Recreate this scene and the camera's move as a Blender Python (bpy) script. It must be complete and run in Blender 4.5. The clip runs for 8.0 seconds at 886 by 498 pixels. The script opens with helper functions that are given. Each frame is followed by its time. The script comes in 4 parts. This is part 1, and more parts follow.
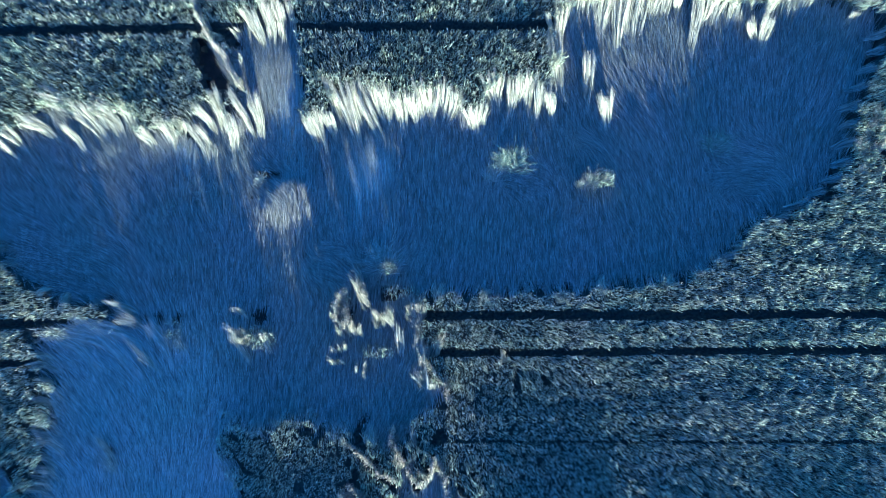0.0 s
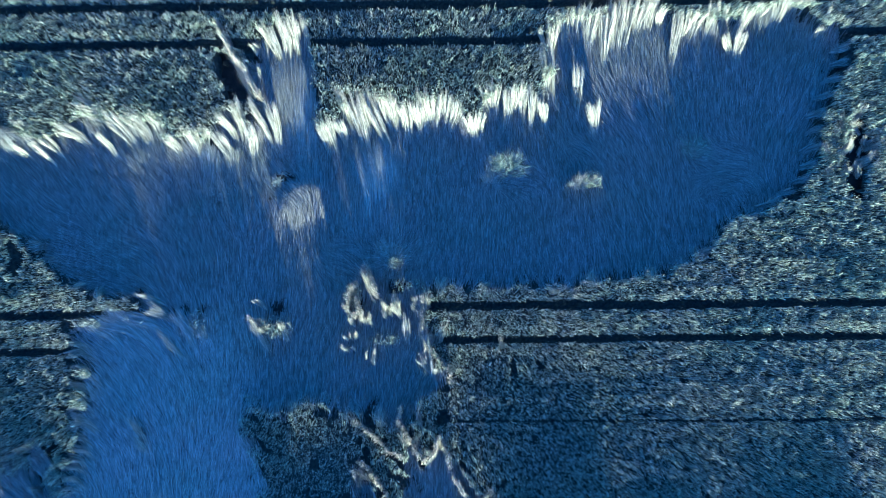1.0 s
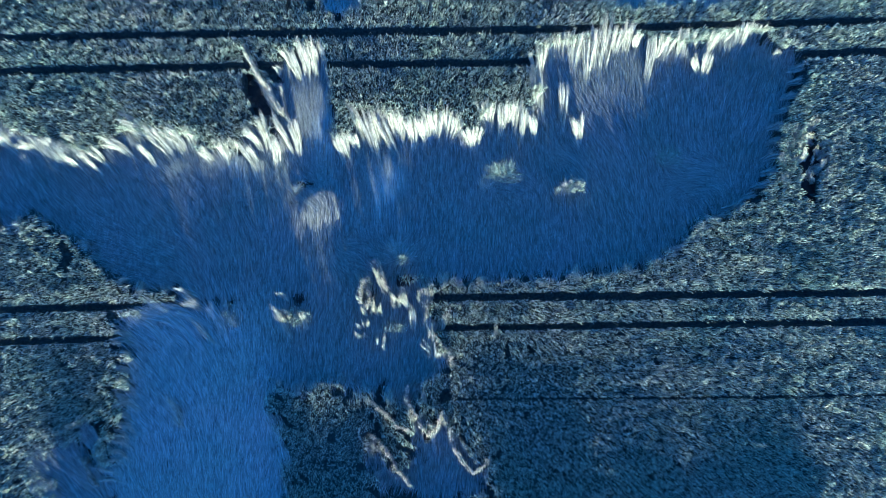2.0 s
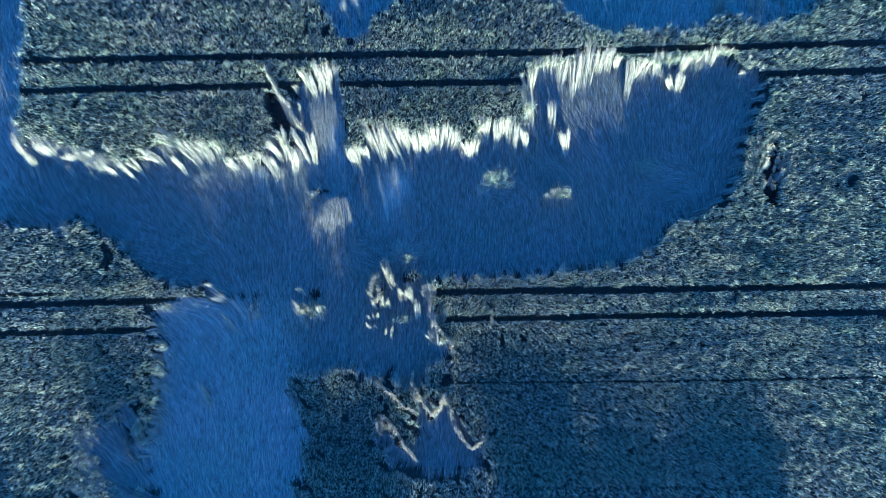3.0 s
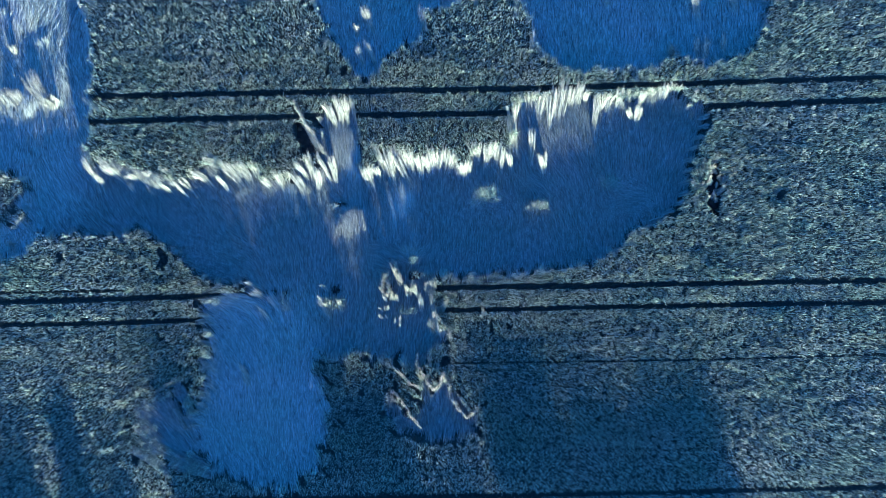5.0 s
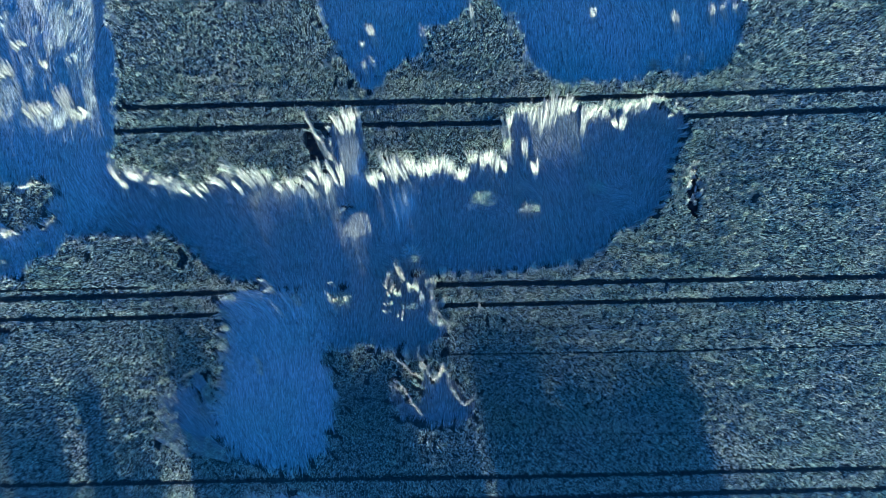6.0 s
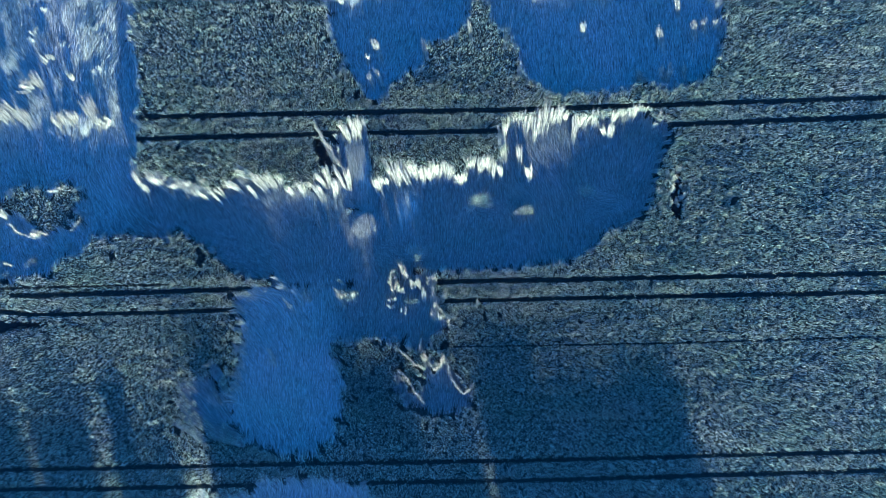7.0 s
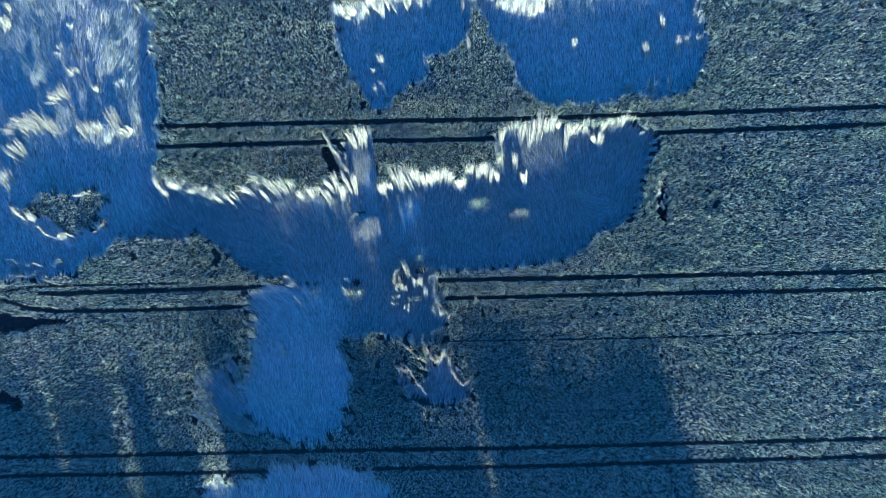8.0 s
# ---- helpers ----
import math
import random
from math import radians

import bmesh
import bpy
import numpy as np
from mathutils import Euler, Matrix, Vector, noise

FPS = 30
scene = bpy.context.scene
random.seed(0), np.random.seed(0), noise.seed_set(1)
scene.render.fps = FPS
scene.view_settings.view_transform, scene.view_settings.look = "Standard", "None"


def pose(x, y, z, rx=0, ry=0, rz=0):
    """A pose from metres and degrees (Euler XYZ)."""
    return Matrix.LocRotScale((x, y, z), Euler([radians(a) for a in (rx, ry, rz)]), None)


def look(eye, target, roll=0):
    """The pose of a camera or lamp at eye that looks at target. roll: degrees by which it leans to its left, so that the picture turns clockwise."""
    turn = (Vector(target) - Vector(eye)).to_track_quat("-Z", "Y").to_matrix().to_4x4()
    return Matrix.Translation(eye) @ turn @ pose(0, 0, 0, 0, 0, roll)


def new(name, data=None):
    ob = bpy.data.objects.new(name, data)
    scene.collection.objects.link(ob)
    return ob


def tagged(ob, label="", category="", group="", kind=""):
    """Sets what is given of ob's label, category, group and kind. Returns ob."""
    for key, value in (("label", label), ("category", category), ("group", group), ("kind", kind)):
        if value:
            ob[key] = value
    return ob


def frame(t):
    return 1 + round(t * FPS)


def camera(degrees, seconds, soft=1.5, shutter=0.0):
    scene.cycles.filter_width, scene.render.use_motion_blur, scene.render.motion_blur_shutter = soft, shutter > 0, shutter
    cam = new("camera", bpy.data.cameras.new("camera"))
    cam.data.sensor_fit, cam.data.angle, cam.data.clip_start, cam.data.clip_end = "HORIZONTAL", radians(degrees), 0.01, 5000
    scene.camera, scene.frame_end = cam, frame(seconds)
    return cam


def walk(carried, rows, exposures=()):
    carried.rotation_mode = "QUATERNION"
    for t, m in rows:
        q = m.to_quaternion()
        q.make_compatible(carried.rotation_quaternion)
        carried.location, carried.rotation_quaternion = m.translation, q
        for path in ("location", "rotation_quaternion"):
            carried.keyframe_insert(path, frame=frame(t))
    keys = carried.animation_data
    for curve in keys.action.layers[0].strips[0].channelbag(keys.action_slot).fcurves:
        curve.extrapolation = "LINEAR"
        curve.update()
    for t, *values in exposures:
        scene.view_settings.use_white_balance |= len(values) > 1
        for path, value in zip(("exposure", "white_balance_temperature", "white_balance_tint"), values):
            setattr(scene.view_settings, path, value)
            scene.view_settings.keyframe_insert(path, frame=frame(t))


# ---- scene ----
cam = camera(70.0, 8.0, soft=0.2)
PATH = [
    (0, 0.000, 0.000, 28.888, 0.065, 0.637, 0.000),
    (0.5, -0.038, -0.079, 29.996, 0.067, 0.579, -0.142),
    (1, -0.133, -0.172, 31.525, 0.036, 0.555, -0.242),
    (1.5, -0.168, -0.224, 33.478, -0.015, 0.556, -0.325),
    (3, -0.324, -0.184, 39.746, -0.125, 0.433, -0.518),
    (3.5, -0.423, -0.079, 41.721, -0.168, 0.317, -0.599),
    (4, -0.455, 0.034, 43.763, -0.211, 0.267, -0.675),
    (4.5, -0.402, 0.154, 45.778, -0.239, 0.253, -0.681),
    (6, -0.303, 0.176, 51.485, -0.269, 0.217, -0.779),
    (6.5, -0.287, 0.125, 53.353, -0.253, 0.217, -0.798),
    (7, -0.329, 0.080, 55.186, -0.200, 0.206, -0.819),
    (7.5, -0.368, 0.038, 57.040, -0.124, 0.210, -0.836),
    (8, -0.358, -0.012, 58.874, -0.049, 0.216, -0.861),
]
KELVIN, TINT, STOPS = 4680, 17, 2.6
walk(cam, [(t, pose(x, y, z, rx, ry, rz)) for t, x, y, z, rx, ry, rz in PATH],
     exposures=[(0.0, STOPS, KELVIN, TINT), (8.0, STOPS, KELVIN, TINT)])

# ---- sky and sun: a very low evening sun behind the lower edge of the view ----
SUN_UP, SUN_SIDE = 4.0, 12.0
to_sun = Vector((math.sin(radians(SUN_SIDE)) * math.cos(radians(SUN_UP)),
                 -math.cos(radians(SUN_SIDE)) * math.cos(radians(SUN_UP)), math.sin(radians(SUN_UP))))
world = bpy.data.worlds.new("evening_sky")
scene.world = world
world.use_nodes = True
wn = world.node_tree.nodes
sky = wn.new("ShaderNodeTexSky")
sky.sky_type = "NISHITA"
sky.sun_disc = False
sky.sun_elevation = radians(SUN_UP)
sky.sun_rotation = radians(180 - SUN_SIDE)
sky.ozone_density = 4.8
sky.dust_density = 1.0
wn["Background"].inputs["Strength"].default_value = 0.15
world.node_tree.links.new(sky.outputs["Color"], wn["Background"].inputs["Color"])
lamp = bpy.data.lights.new("sun", "SUN")
lamp.energy, lamp.angle, lamp.color = 4.9, radians(0.5), (0.93, 0.885, 0.515)
sun = new("sun", lamp)
sun.matrix_world = look(to_sun * 200, (0, 0, 0))


# ---- materials ----
def shader(name, rough=0.6, spec=0.4):
    m = bpy.data.materials.new(name)
    m.use_nodes = True
    n, l = m.node_tree.nodes, m.node_tree.links
    b = n["Principled BSDF"]
    b.inputs["Roughness"].default_value = rough
    b.inputs["Specular IOR Level"].default_value = spec
    return m, n, l, b


def ramp(n, stops):
    r = n.new("ShaderNodeValToRGB")
    e = r.color_ramp.elements
    while len(e) < len(stops):
        e.new(0.5)
    for k, (p, c) in zip(e, stops):
        k.position, k.color = p, (*c, 1)
    return r


def noise_node(n, l, scale, detail=3, stretch=None):
    co = n.new("ShaderNodeTexCoord")
    tex = n.new("ShaderNodeTexNoise")
    tex.inputs["Scale"].default_value = scale
    tex.inputs["Detail"].default_value = detail
    if stretch:
        mp = n.new("ShaderNodeMapping")
        mp.inputs["Scale"].default_value = stretch
        l.new(co.outputs["Object"], mp.inputs["Vector"])
        l.new(mp.outputs["Vector"], tex.inputs["Vector"])
    else:
        l.new(co.outputs["Object"], tex.inputs["Vector"])
    return tex


def plant_material(name, light, mid, dark, rough=0.5, spec=0.5, blotch=0.25, grain=7.0, stretch=None, glow=0.0, tuft_low=0.42):
    """Straw or leaf: every stem takes its own shade, with wide blotches of riper and greener crop."""
    m, n, l, b = shader(name, rough, spec)
    geo = n.new("ShaderNodeNewGeometry")
    r = ramp(n, [(0.0, dark), (0.5, mid), (1.0, light)])
    l.new(geo.outputs["Random Per Island"], r.inputs["Fac"])
    big = noise_node(n, l, blotch, 4)
    tone = ramp(n, [(0.3, (0.84, 0.93, 0.82)), (0.7, (1.07, 1.02, 0.99))])
    l.new(big.outputs["Fac"], tone.inputs["Fac"])
    mul = n.new("ShaderNodeMix")
    mul.data_type, mul.blend_type = "RGBA", "MULTIPLY"
    mul.inputs["Factor"].default_value = 1.0
    l.new(r.outputs["Color"], mul.inputs["A"])
    l.new(tone.outputs["Color"], mul.inputs["B"])
    fine = noise_node(n, l, grain, 2, stretch)
    clump = ramp(n, [(0.34, (tuft_low, tuft_low * 1.04, tuft_low)), (0.66, (1.25, 1.25, 1.25))])
    l.new(fine.outputs["Fac"], clump.inputs["Fac"])
    mul2 = n.new("ShaderNodeMix")
    mul2.data_type, mul2.blend_type = "RGBA", "MULTIPLY"
    mul2.inputs["Factor"].default_value = 0.8
    l.new(mul.outputs["Result"], mul2.inputs["A"])
    l.new(clump.outputs["Color"], mul2.inputs["B"])
    l.new(mul2.outputs["Result"], b.inputs["Base Color"])
    if glow:
        thin, mix = n.new("ShaderNodeBsdfTranslucent"), n.new("ShaderNodeMixShader")
        mix.inputs["Fac"].default_value = glow
        l.new(mul2.outputs["Result"], thin.inputs["Color"])
        l.new(b.outputs["BSDF"], mix.inputs[1])
        l.new(thin.outputs["BSDF"], mix.inputs[2])
        l.new(mix.outputs["Shader"], n["Material Output"].inputs["Surface"])
    return m


def floor_material(name, a, c, scale, stretch=None, bump=0.5, rough=0.8):
    m, n, l, b = shader(name, rough, 0.25)
    t1 = noise_node(n, l, scale, 6, stretch)
    r = ramp(n, [(0.3, a), (0.7, c)])
    l.new(t1.outputs["Fac"], r.inputs["Fac"])
    l.new(r.outputs["Color"], b.inputs["Base Color"])
    bp = n.new("ShaderNodeBump")
    bp.inputs["Strength"].default_value = bump
    bp.inputs["Distance"].default_value = 0.05
    l.new(t1.outputs["Fac"], bp.inputs["Height"])
    l.new(bp.outputs["Normal"], b.inputs["Normal"])
    return m


EAR = plant_material("ripening_ears", (0.745, 0.80, 0.66), (0.505, 0.55, 0.45), (0.13, 0.142, 0.115), 0.5, 0.5, glow=0.35)
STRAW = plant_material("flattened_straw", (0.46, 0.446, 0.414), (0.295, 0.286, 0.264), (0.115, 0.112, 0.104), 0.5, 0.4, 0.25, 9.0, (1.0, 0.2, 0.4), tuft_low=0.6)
# Paler straw copy; sky sheen and sun on its patches sit in the colour.
PALE_STRAW = plant_material("lit_tone_straw", (0.62, 0.61, 0.57), (0.46, 0.455, 0.425), (0.24, 0.238, 0.225), 0.48, 0.4, 0.25, 9.0, (1.0, 0.2, 0.4), tuft_low=0.66)
# Lighter, warmer straw copy: low sun on raised stems is put into it.
TIPS = plant_material("sun_tinted_ears", (0.76, 0.695, 0.60), (0.54, 0.495, 0.425), (0.20, 0.183, 0.157), 0.5, 0.4, 0.25, 9.0, (1.0, 0.2, 0.4), glow=0.25, tuft_low=0.6)
WEED = plant_material("green_weed", (0.50, 0.56, 0.45), (0.32, 0.38, 0.29), (0.12, 0.15, 0.11), 0.5, 0.4)
# Near-black so that shade between stems and in tracks is in the colour.
UNDER = floor_material("shade_toned_leaves", (0.018, 0.022, 0.018), (0.062, 0.072, 0.055), 7.0)
MAT = floor_material("straw_mat", (0.08, 0.083, 0.07), (0.22, 0.225, 0.19), 14.0, (1.0, 0.14, 1.0))
FAR = floor_material("distant_canopy", (0.10, 0.115, 0.08), (0.30, 0.32, 0.24), 4.0)
SOIL = floor_material("dark_soil", (0.018, 0.015, 0.012), (0.045, 0.037, 0.028), 3.0)
BARK = floor_material("bark", (0.05, 0.04, 0.03), (0.12, 0.10, 0.08), 6.0, (1, 1, 0.2))
LEAF = plant_material("tree_leaves", (0.09, 0.13, 0.04), (0.06, 0.09, 0.03), (0.03, 0.05, 0.02))

rng = np.random.default_rng(7)


# ---- mesh helpers ----
def mesh_of(name, verts, tris, material):
    me = bpy.data.meshes.new(name)
    verts = np.asarray(verts, np.float32).reshape(-1, 3)
    tris = np.asarray(tris, np.int32).reshape(-1, 3)
    me.vertices.add(len(verts))
    me.vertices.foreach_set("co", verts.ravel())
    me.loops.add(tris.size)
    me.loops.foreach_set("vertex_index", tris.ravel())
    me.polygons.add(len(tris))
    me.polygons.foreach_set("loop_start", np.arange(0, tris.size, 3, dtype=np.int32))
    me.update(calc_edges=True)
    me.materials.append(material)
    return me


def part(name, me, parent, label=""):
    ob = new(name, me)
    ob.parent = parent
    return tagged(ob, label)


def lattice(seed):
    return np.random.default_rng(seed).random((256, 256))


LATTICES = [lattice(s) for s in range(8)]


def vnoise(x, y, size, seed=0):
    """Smooth noise of 0 to 1 whose hills are about size metres wide."""
    u, v = np.asarray(x) / size + 31.7 * seed, np.asarray(y) / size + 17.3 * seed
    i, j = np.floor(u).astype(int), np.floor(v).astype(int)
    a, b = u - i, v - j
    a, b = a * a * (3 - 2 * a), b * b * (3 - 2 * b)
    g = LATTICES[seed % 8]
    i, j, i1, j1 = i % 256, j % 256, (i + 1) % 256, (j + 1) % 256
    return (g[i, j] * (1 - a) + g[i1, j] * a) * (1 - b) + (g[i, j1] * (1 - a) + g[i1, j1] * a) * b


# ---- plan of the field ----
# Outlines of the patches where wind and rain have laid the crop flat.
LAID = {
    "west": [(-45.8, 27.3), (-28.8, 27.0), (-28.3, 23.3), (-27.1, 21.0), (-27.2, 18.1), (-26.6, 16.8), (-26.8, 11.6), (-27.3, 7.7), (-26.5, 5.0), (-25.8, 2.5), (-30.8, 1.5), (-31.6, 0.2), (-33.7, -0.6), (-34.7, -1.6), (-37.9, -2.1), (-41.5, -2.5), (-46.2, -2.7)],
    "corridor": [(-26.6, 6.4), (-25.7, 6.7), (-23.4, 6.0), (-21.4, 5.7), (-20.2, 5.2), (-19.3, 5.6), (-18.4, 6.3), (-17.9, 6.4), (-17.0, 6.1), (-15.2, 6.2), (-14.3, 6.1), (-14.1, 5.3), (-13.5, 5.3), (-12.4, 5.7), (-11.8, 5.3), (-11.0, 6.4), (-10.5, 6.6), (-10.1, 6.0), (-9.6, 6.4), (-8.0, 6.4), (-8.1, -3.0), (-15.4, -3.7), (-15.7, -2.7), (-18.3, -2.2), (-19.6, -1.1), (-20.3, 0.0), (-21.7, 0.8), (-23.4, 2.1), (-24.7, 1.4), (-27.9, 1.3), (-31.0, 1.3), (-28.9, 3.5), (-27.8, 6.1)],
    "neck": [(-9.5, 7.2), (-10.1, 8.4), (-9.8, 9.4), (-9.5, 10.0), (-9.1, 10.5), (-8.7, 10.9), (-8.1, 11.0), (-7.2, 11.0), (-6.9, 10.0), (-6.8, 8.7), (-6.6, 6.2), (-6.5, 3.6), (-9.3, 3.6)],
    "east": [(-6.4, 5.8), (-6.0, 6.0), (-5.4, 6.2), (-5.2, 7.1), (-4.0, 7.2), (-3.3, 7.2), (-2.2, 6.8), (-0.8, 7.2), (0.1, 7.2), (0.5, 6.9), (0.6, 6.3), (1.2, 6.4), (1.6, 7.0), (2.1, 7.5), (3.4, 7.5), (4.4, 7.0), (4.6, 8.4), (4.6, 9.7), (4.7, 10.4), (5.5, 10.9), (6.5, 11.2), (7.4, 11.1), (8.9, 11.6), (9.7, 11.6), (10.6, 11.2), (11.8, 11.0), (13.8, 11.2), (15.0, 11.3), (16.2, 11.6), (17.0, 11.4), (17.9, 10.6), (18.7, 10.8), (19.4, 9.3), (18.6, 7.8), (17.9, 6.0), (18.0, 4.4), (16.7, 2.6), (15.1, 1.6), (13.3, 1.1), (12.8, -0.2), (10.6, -1.2), (8.5, -1.65), (5.4, -1.95), (1.8, -2.05), (-1.1, -2.05), (-5.5, -3.3), (-9.2, -3.5), (-9.0, 5.8)],
    "south_tongue": [(-18.6, -4.3), (-17.0, -3.5), (-15.2, -3.6), (-12.3, -2.4), (-8.1, -3.0), (-9.6, -5.1), (-10.0, -8.2), (-9.9, -10.3), (-9.4, -12.4), (-9.8, -15.0), (-10.4, -16.1), (-10.9, -17.1), (-13.3, -17.7), (-15.6, -17.4), (-18.0, -16.5), (-19.4, -15.3), (-20.2, -13.9), (-19.5, -12.8), (-19.2, -11.2), (-18.6, -9.9), (-18.3, -8.1), (-18.3, -6.0)],
    "middle": [(-9.7, -2.0), (-1.2, -2.3), (-1.4, -3.4), (-1.3, -4.4), (-1.0, -5.5), (-0.2, -6.3), (-0.4, -7.0), (-1.7, -7.8), (-2.1, -8.6), (-2.9, -9.0), (-4.0, -8.3), (-5.6, -7.8), (-7.7, -7.8), (-9.7, -8.0), (-10.8, -6.1)],
    "crown": [(-5.0, -11.8), (-4.5, -10.3), (-4.1, -11.6), (-3.4, -13.0), (-2.5, -12.2), (-2.2, -10.4), (-1.8, -9.3), (-1.5, -10.8), (-1.0, -10.1), (-0.6, -9.2), (-0.1, -10.7), (0.4, -10.5), (0.7, -11.9), (1.9, -12.3), (1.5, -13.6), (0.0, -14.2), (-2.0, -14.4), (-3.6, -13.8), (-4.5, -13.0)],
    "feather": [(-21.4, -11.2), (-20.9, -10.4), (-20.3, -10.0), (-19.9, -12.0), (-19.5, -12.7), (-19.2, -15.1), (-20.6, -14.9), (-21.3, -14.0), (-21.8, -12.8)],
    "north_west": [(-10.5, 22.6), (-10.3, 20.0), (-9.9, 18.3), (-9.2, 17.1), (-8.7, 15.8), (-7.8, 14.4), (-7.1, 13.3), (-6.2, 12.9), (-5.3, 13.1), (-4.7, 14.1), (-4.1, 14.9), (-2.1, 15.1), (-1.8, 16.2), (-2.0, 17.4), (-0.7, 17.9), (0.6, 18.4), (2.1, 19.1), (2.3, 21.8), (2.2, 24.4), (-1.5, 24.4), (-3.0, 23.7), (-5.1, 23.2), (-7.7, 22.9)],
    "north_east": [(3.1, 24.9), (3.0, 21.8), (3.8, 20.1), (4.8, 18.9), (6.0, 17.9), (6.3, 16.0), (7.0, 14.7), (7.9, 13.7), (9.8, 13.1), (13.5, 13.2), (15.6, 13.3), (16.3, 14.0), (17.6, 14.0), (19.2, 13.4), (20.8, 13.9), (22.1, 14.2), (23.2, 15.8), (23.8, 17.4), (24.0, 18.8), (23.4, 20.5), (22.9, 25.6), (16.2, 24.9), (10.5, 24.8), (8.9, 23.1), (6.3, 23.0), (4.2, 22.7)],
    "bottom": [(-23.5, -22.0), (-22.0, -21.1), (-19.9, -21.4), (-17.3, -20.9), (-16.2, -19.8), (-14.1, -19.7), (-12.0, -20.1), (-9.8, -20.2), (-7.9, -20.5), (-6.2, -21.8), (-5.9, -28.6), (-24.2, -28.3)],
}
# Bare hollows in the crop; the cleft's bared dark soil stands for shade.
BARE = {
    "slot": [(19.0, 4.6), (19.3, 6.0), (19.8, 6.2), (19.9, 5.0), (20.4, 5.3), (20.5, 4.5), (19.9, 3.6), (20.1, 2.0), (19.3, 2.1), (19.1, 3.2)],
    "cleft": [(-11.4, 9.4), (-11.1, 9.2), (-10.6, 8.9), (-10.1, 8.4), (-9.7, 7.4), (-10.1, 7.2), (-10.6, 7.4), (-11.1, 7.5), (-11.5, 8.1), (-11.6, 8.8)],
    "dell": [(-44.7, -5.2), (-41.6, -5.4), (-39.5, -5.7), (-37.4, -5.9), (-34.8, -6.1), (-37.7, -6.5), (-39.2, -7.0), (-41.6, -7.2), (-44.7, -7.2)],
    "nick": [(-43.3, -12.2), (-41.7, -12.4), (-40.1, -13.0), (-39.5, -14.1), (-40.2, -14.4), (-41.4, -13.7), (-43.3, -13.6)],
}
# Small dark dents in the crop: x, y and their half widths.
DENTS = [
    (-0.4, -14.4, 1.6, 0.3), (-3.0, -14.0, 0.9, 0.3), (-2.2, -9.2, 0.5, 0.5), (-6.0, -8.1, 0.9, 0.22), (-4.2, -8.6, 0.5, 0.3), (-8.6, -8.3, 0.7, 0.2),
    (-8.8, -3.0, 1.0, 0.5), (-8.0, -3.6, 0.35, 0.5), (-12.5, -3.2, 0.5, 0.5), (-4.6, -2.7, 0.35, 1.0), (-2.6, -2.0, 1.5, 0.35),
    (13.0, 3.7, 1.3, 0.16), (12.4, 4.6, 0.7, 0.14), (14.2, 3.3, 0.8, 0.14), (6.6, 4.3, 0.7, 0.14), (3.2, 3.0, 0.7, 0.14), (-4.6, -0.8, 0.9, 0.15), (-2.6, -1.3, 0.8, 0.16),
    (-21.6, -0.7, 0.5, 1.3), (-29.0, -0.4, 0.3, 0.6), (-9.1, 13.4, 0.16, 1.1), (-6.9, 13.8, 0.25, 0.6), (-5.7, 14.2, 0.3, 0.5),
    (-2.3, -15.3, 0.3, 0.6), (-1.5, -15.7, 0.3, 0.4), (-23.7, -15.3, 0.35, 0.8), (-24.4, -12.9, 0.5, 0.4), (-27.8, -13.4, 0.4, 0.3),
    (24.5, 3.6, 0.22, 0.6), (23.4, 3.6, 0.4, 0.18), (-8.3, -12.9, 0.35, 0.3), (-7.2, -12.0, 0.3, 0.3), (-6.6, -10.6, 0.3, 0.4),
    (17.1, 13.9, 0.4, 0.35), (18.9, 13.5, 0.25, 0.6), (2.8, -5.9, 0.2, 0.35), (4.4, -5.9, 0.25, 0.2), (-0.2, -6.6, 0.2, 0.4),
    (-34.7, -1.8, 0.6, 0.5), (-38.4, -2.4, 1.2, 0.3), (-36.6, -2.9, 0.8, 0.3), (-40.5, -2.6, 1.0, 0.35), (-4.6, -9.4, 0.3, 0.4), (-3.4, -9.7, 0.3, 0.3),
    # The dents at x -11.5 and -10.9 stand in for a curved shadow.
    (-2.7, -2.1, 1.2, 0.38), (-4.67, -3.0, 0.28, 0.65), (-8.1, 3.3, 1.3, 0.42), (-11.5, 2.3, 0.2, 0.7), (-10.9, 3.1, 0.6, 0.22), (-8.8, 2.4, 0.6, 0.3), (-0.4, -8.6, 0.5, 0.5), (-4.2, -10.2, 0.4, 0.8), (-8.8, -3.15, 0.9, 0.42), (-20.3, -10.9, 0.3, 1.0), (-19.8, -12.4, 0.28, 1.0), (-19.2, -13.9, 0.28, 0.9), (-22.0, -12.5, 0.25, 0.6), (-22.9, -11.9, 0.25, 0.5), (-12.4, -3.2, 0.35, 0.3), (-14.0, -3.1, 0.3, 0.25),
]
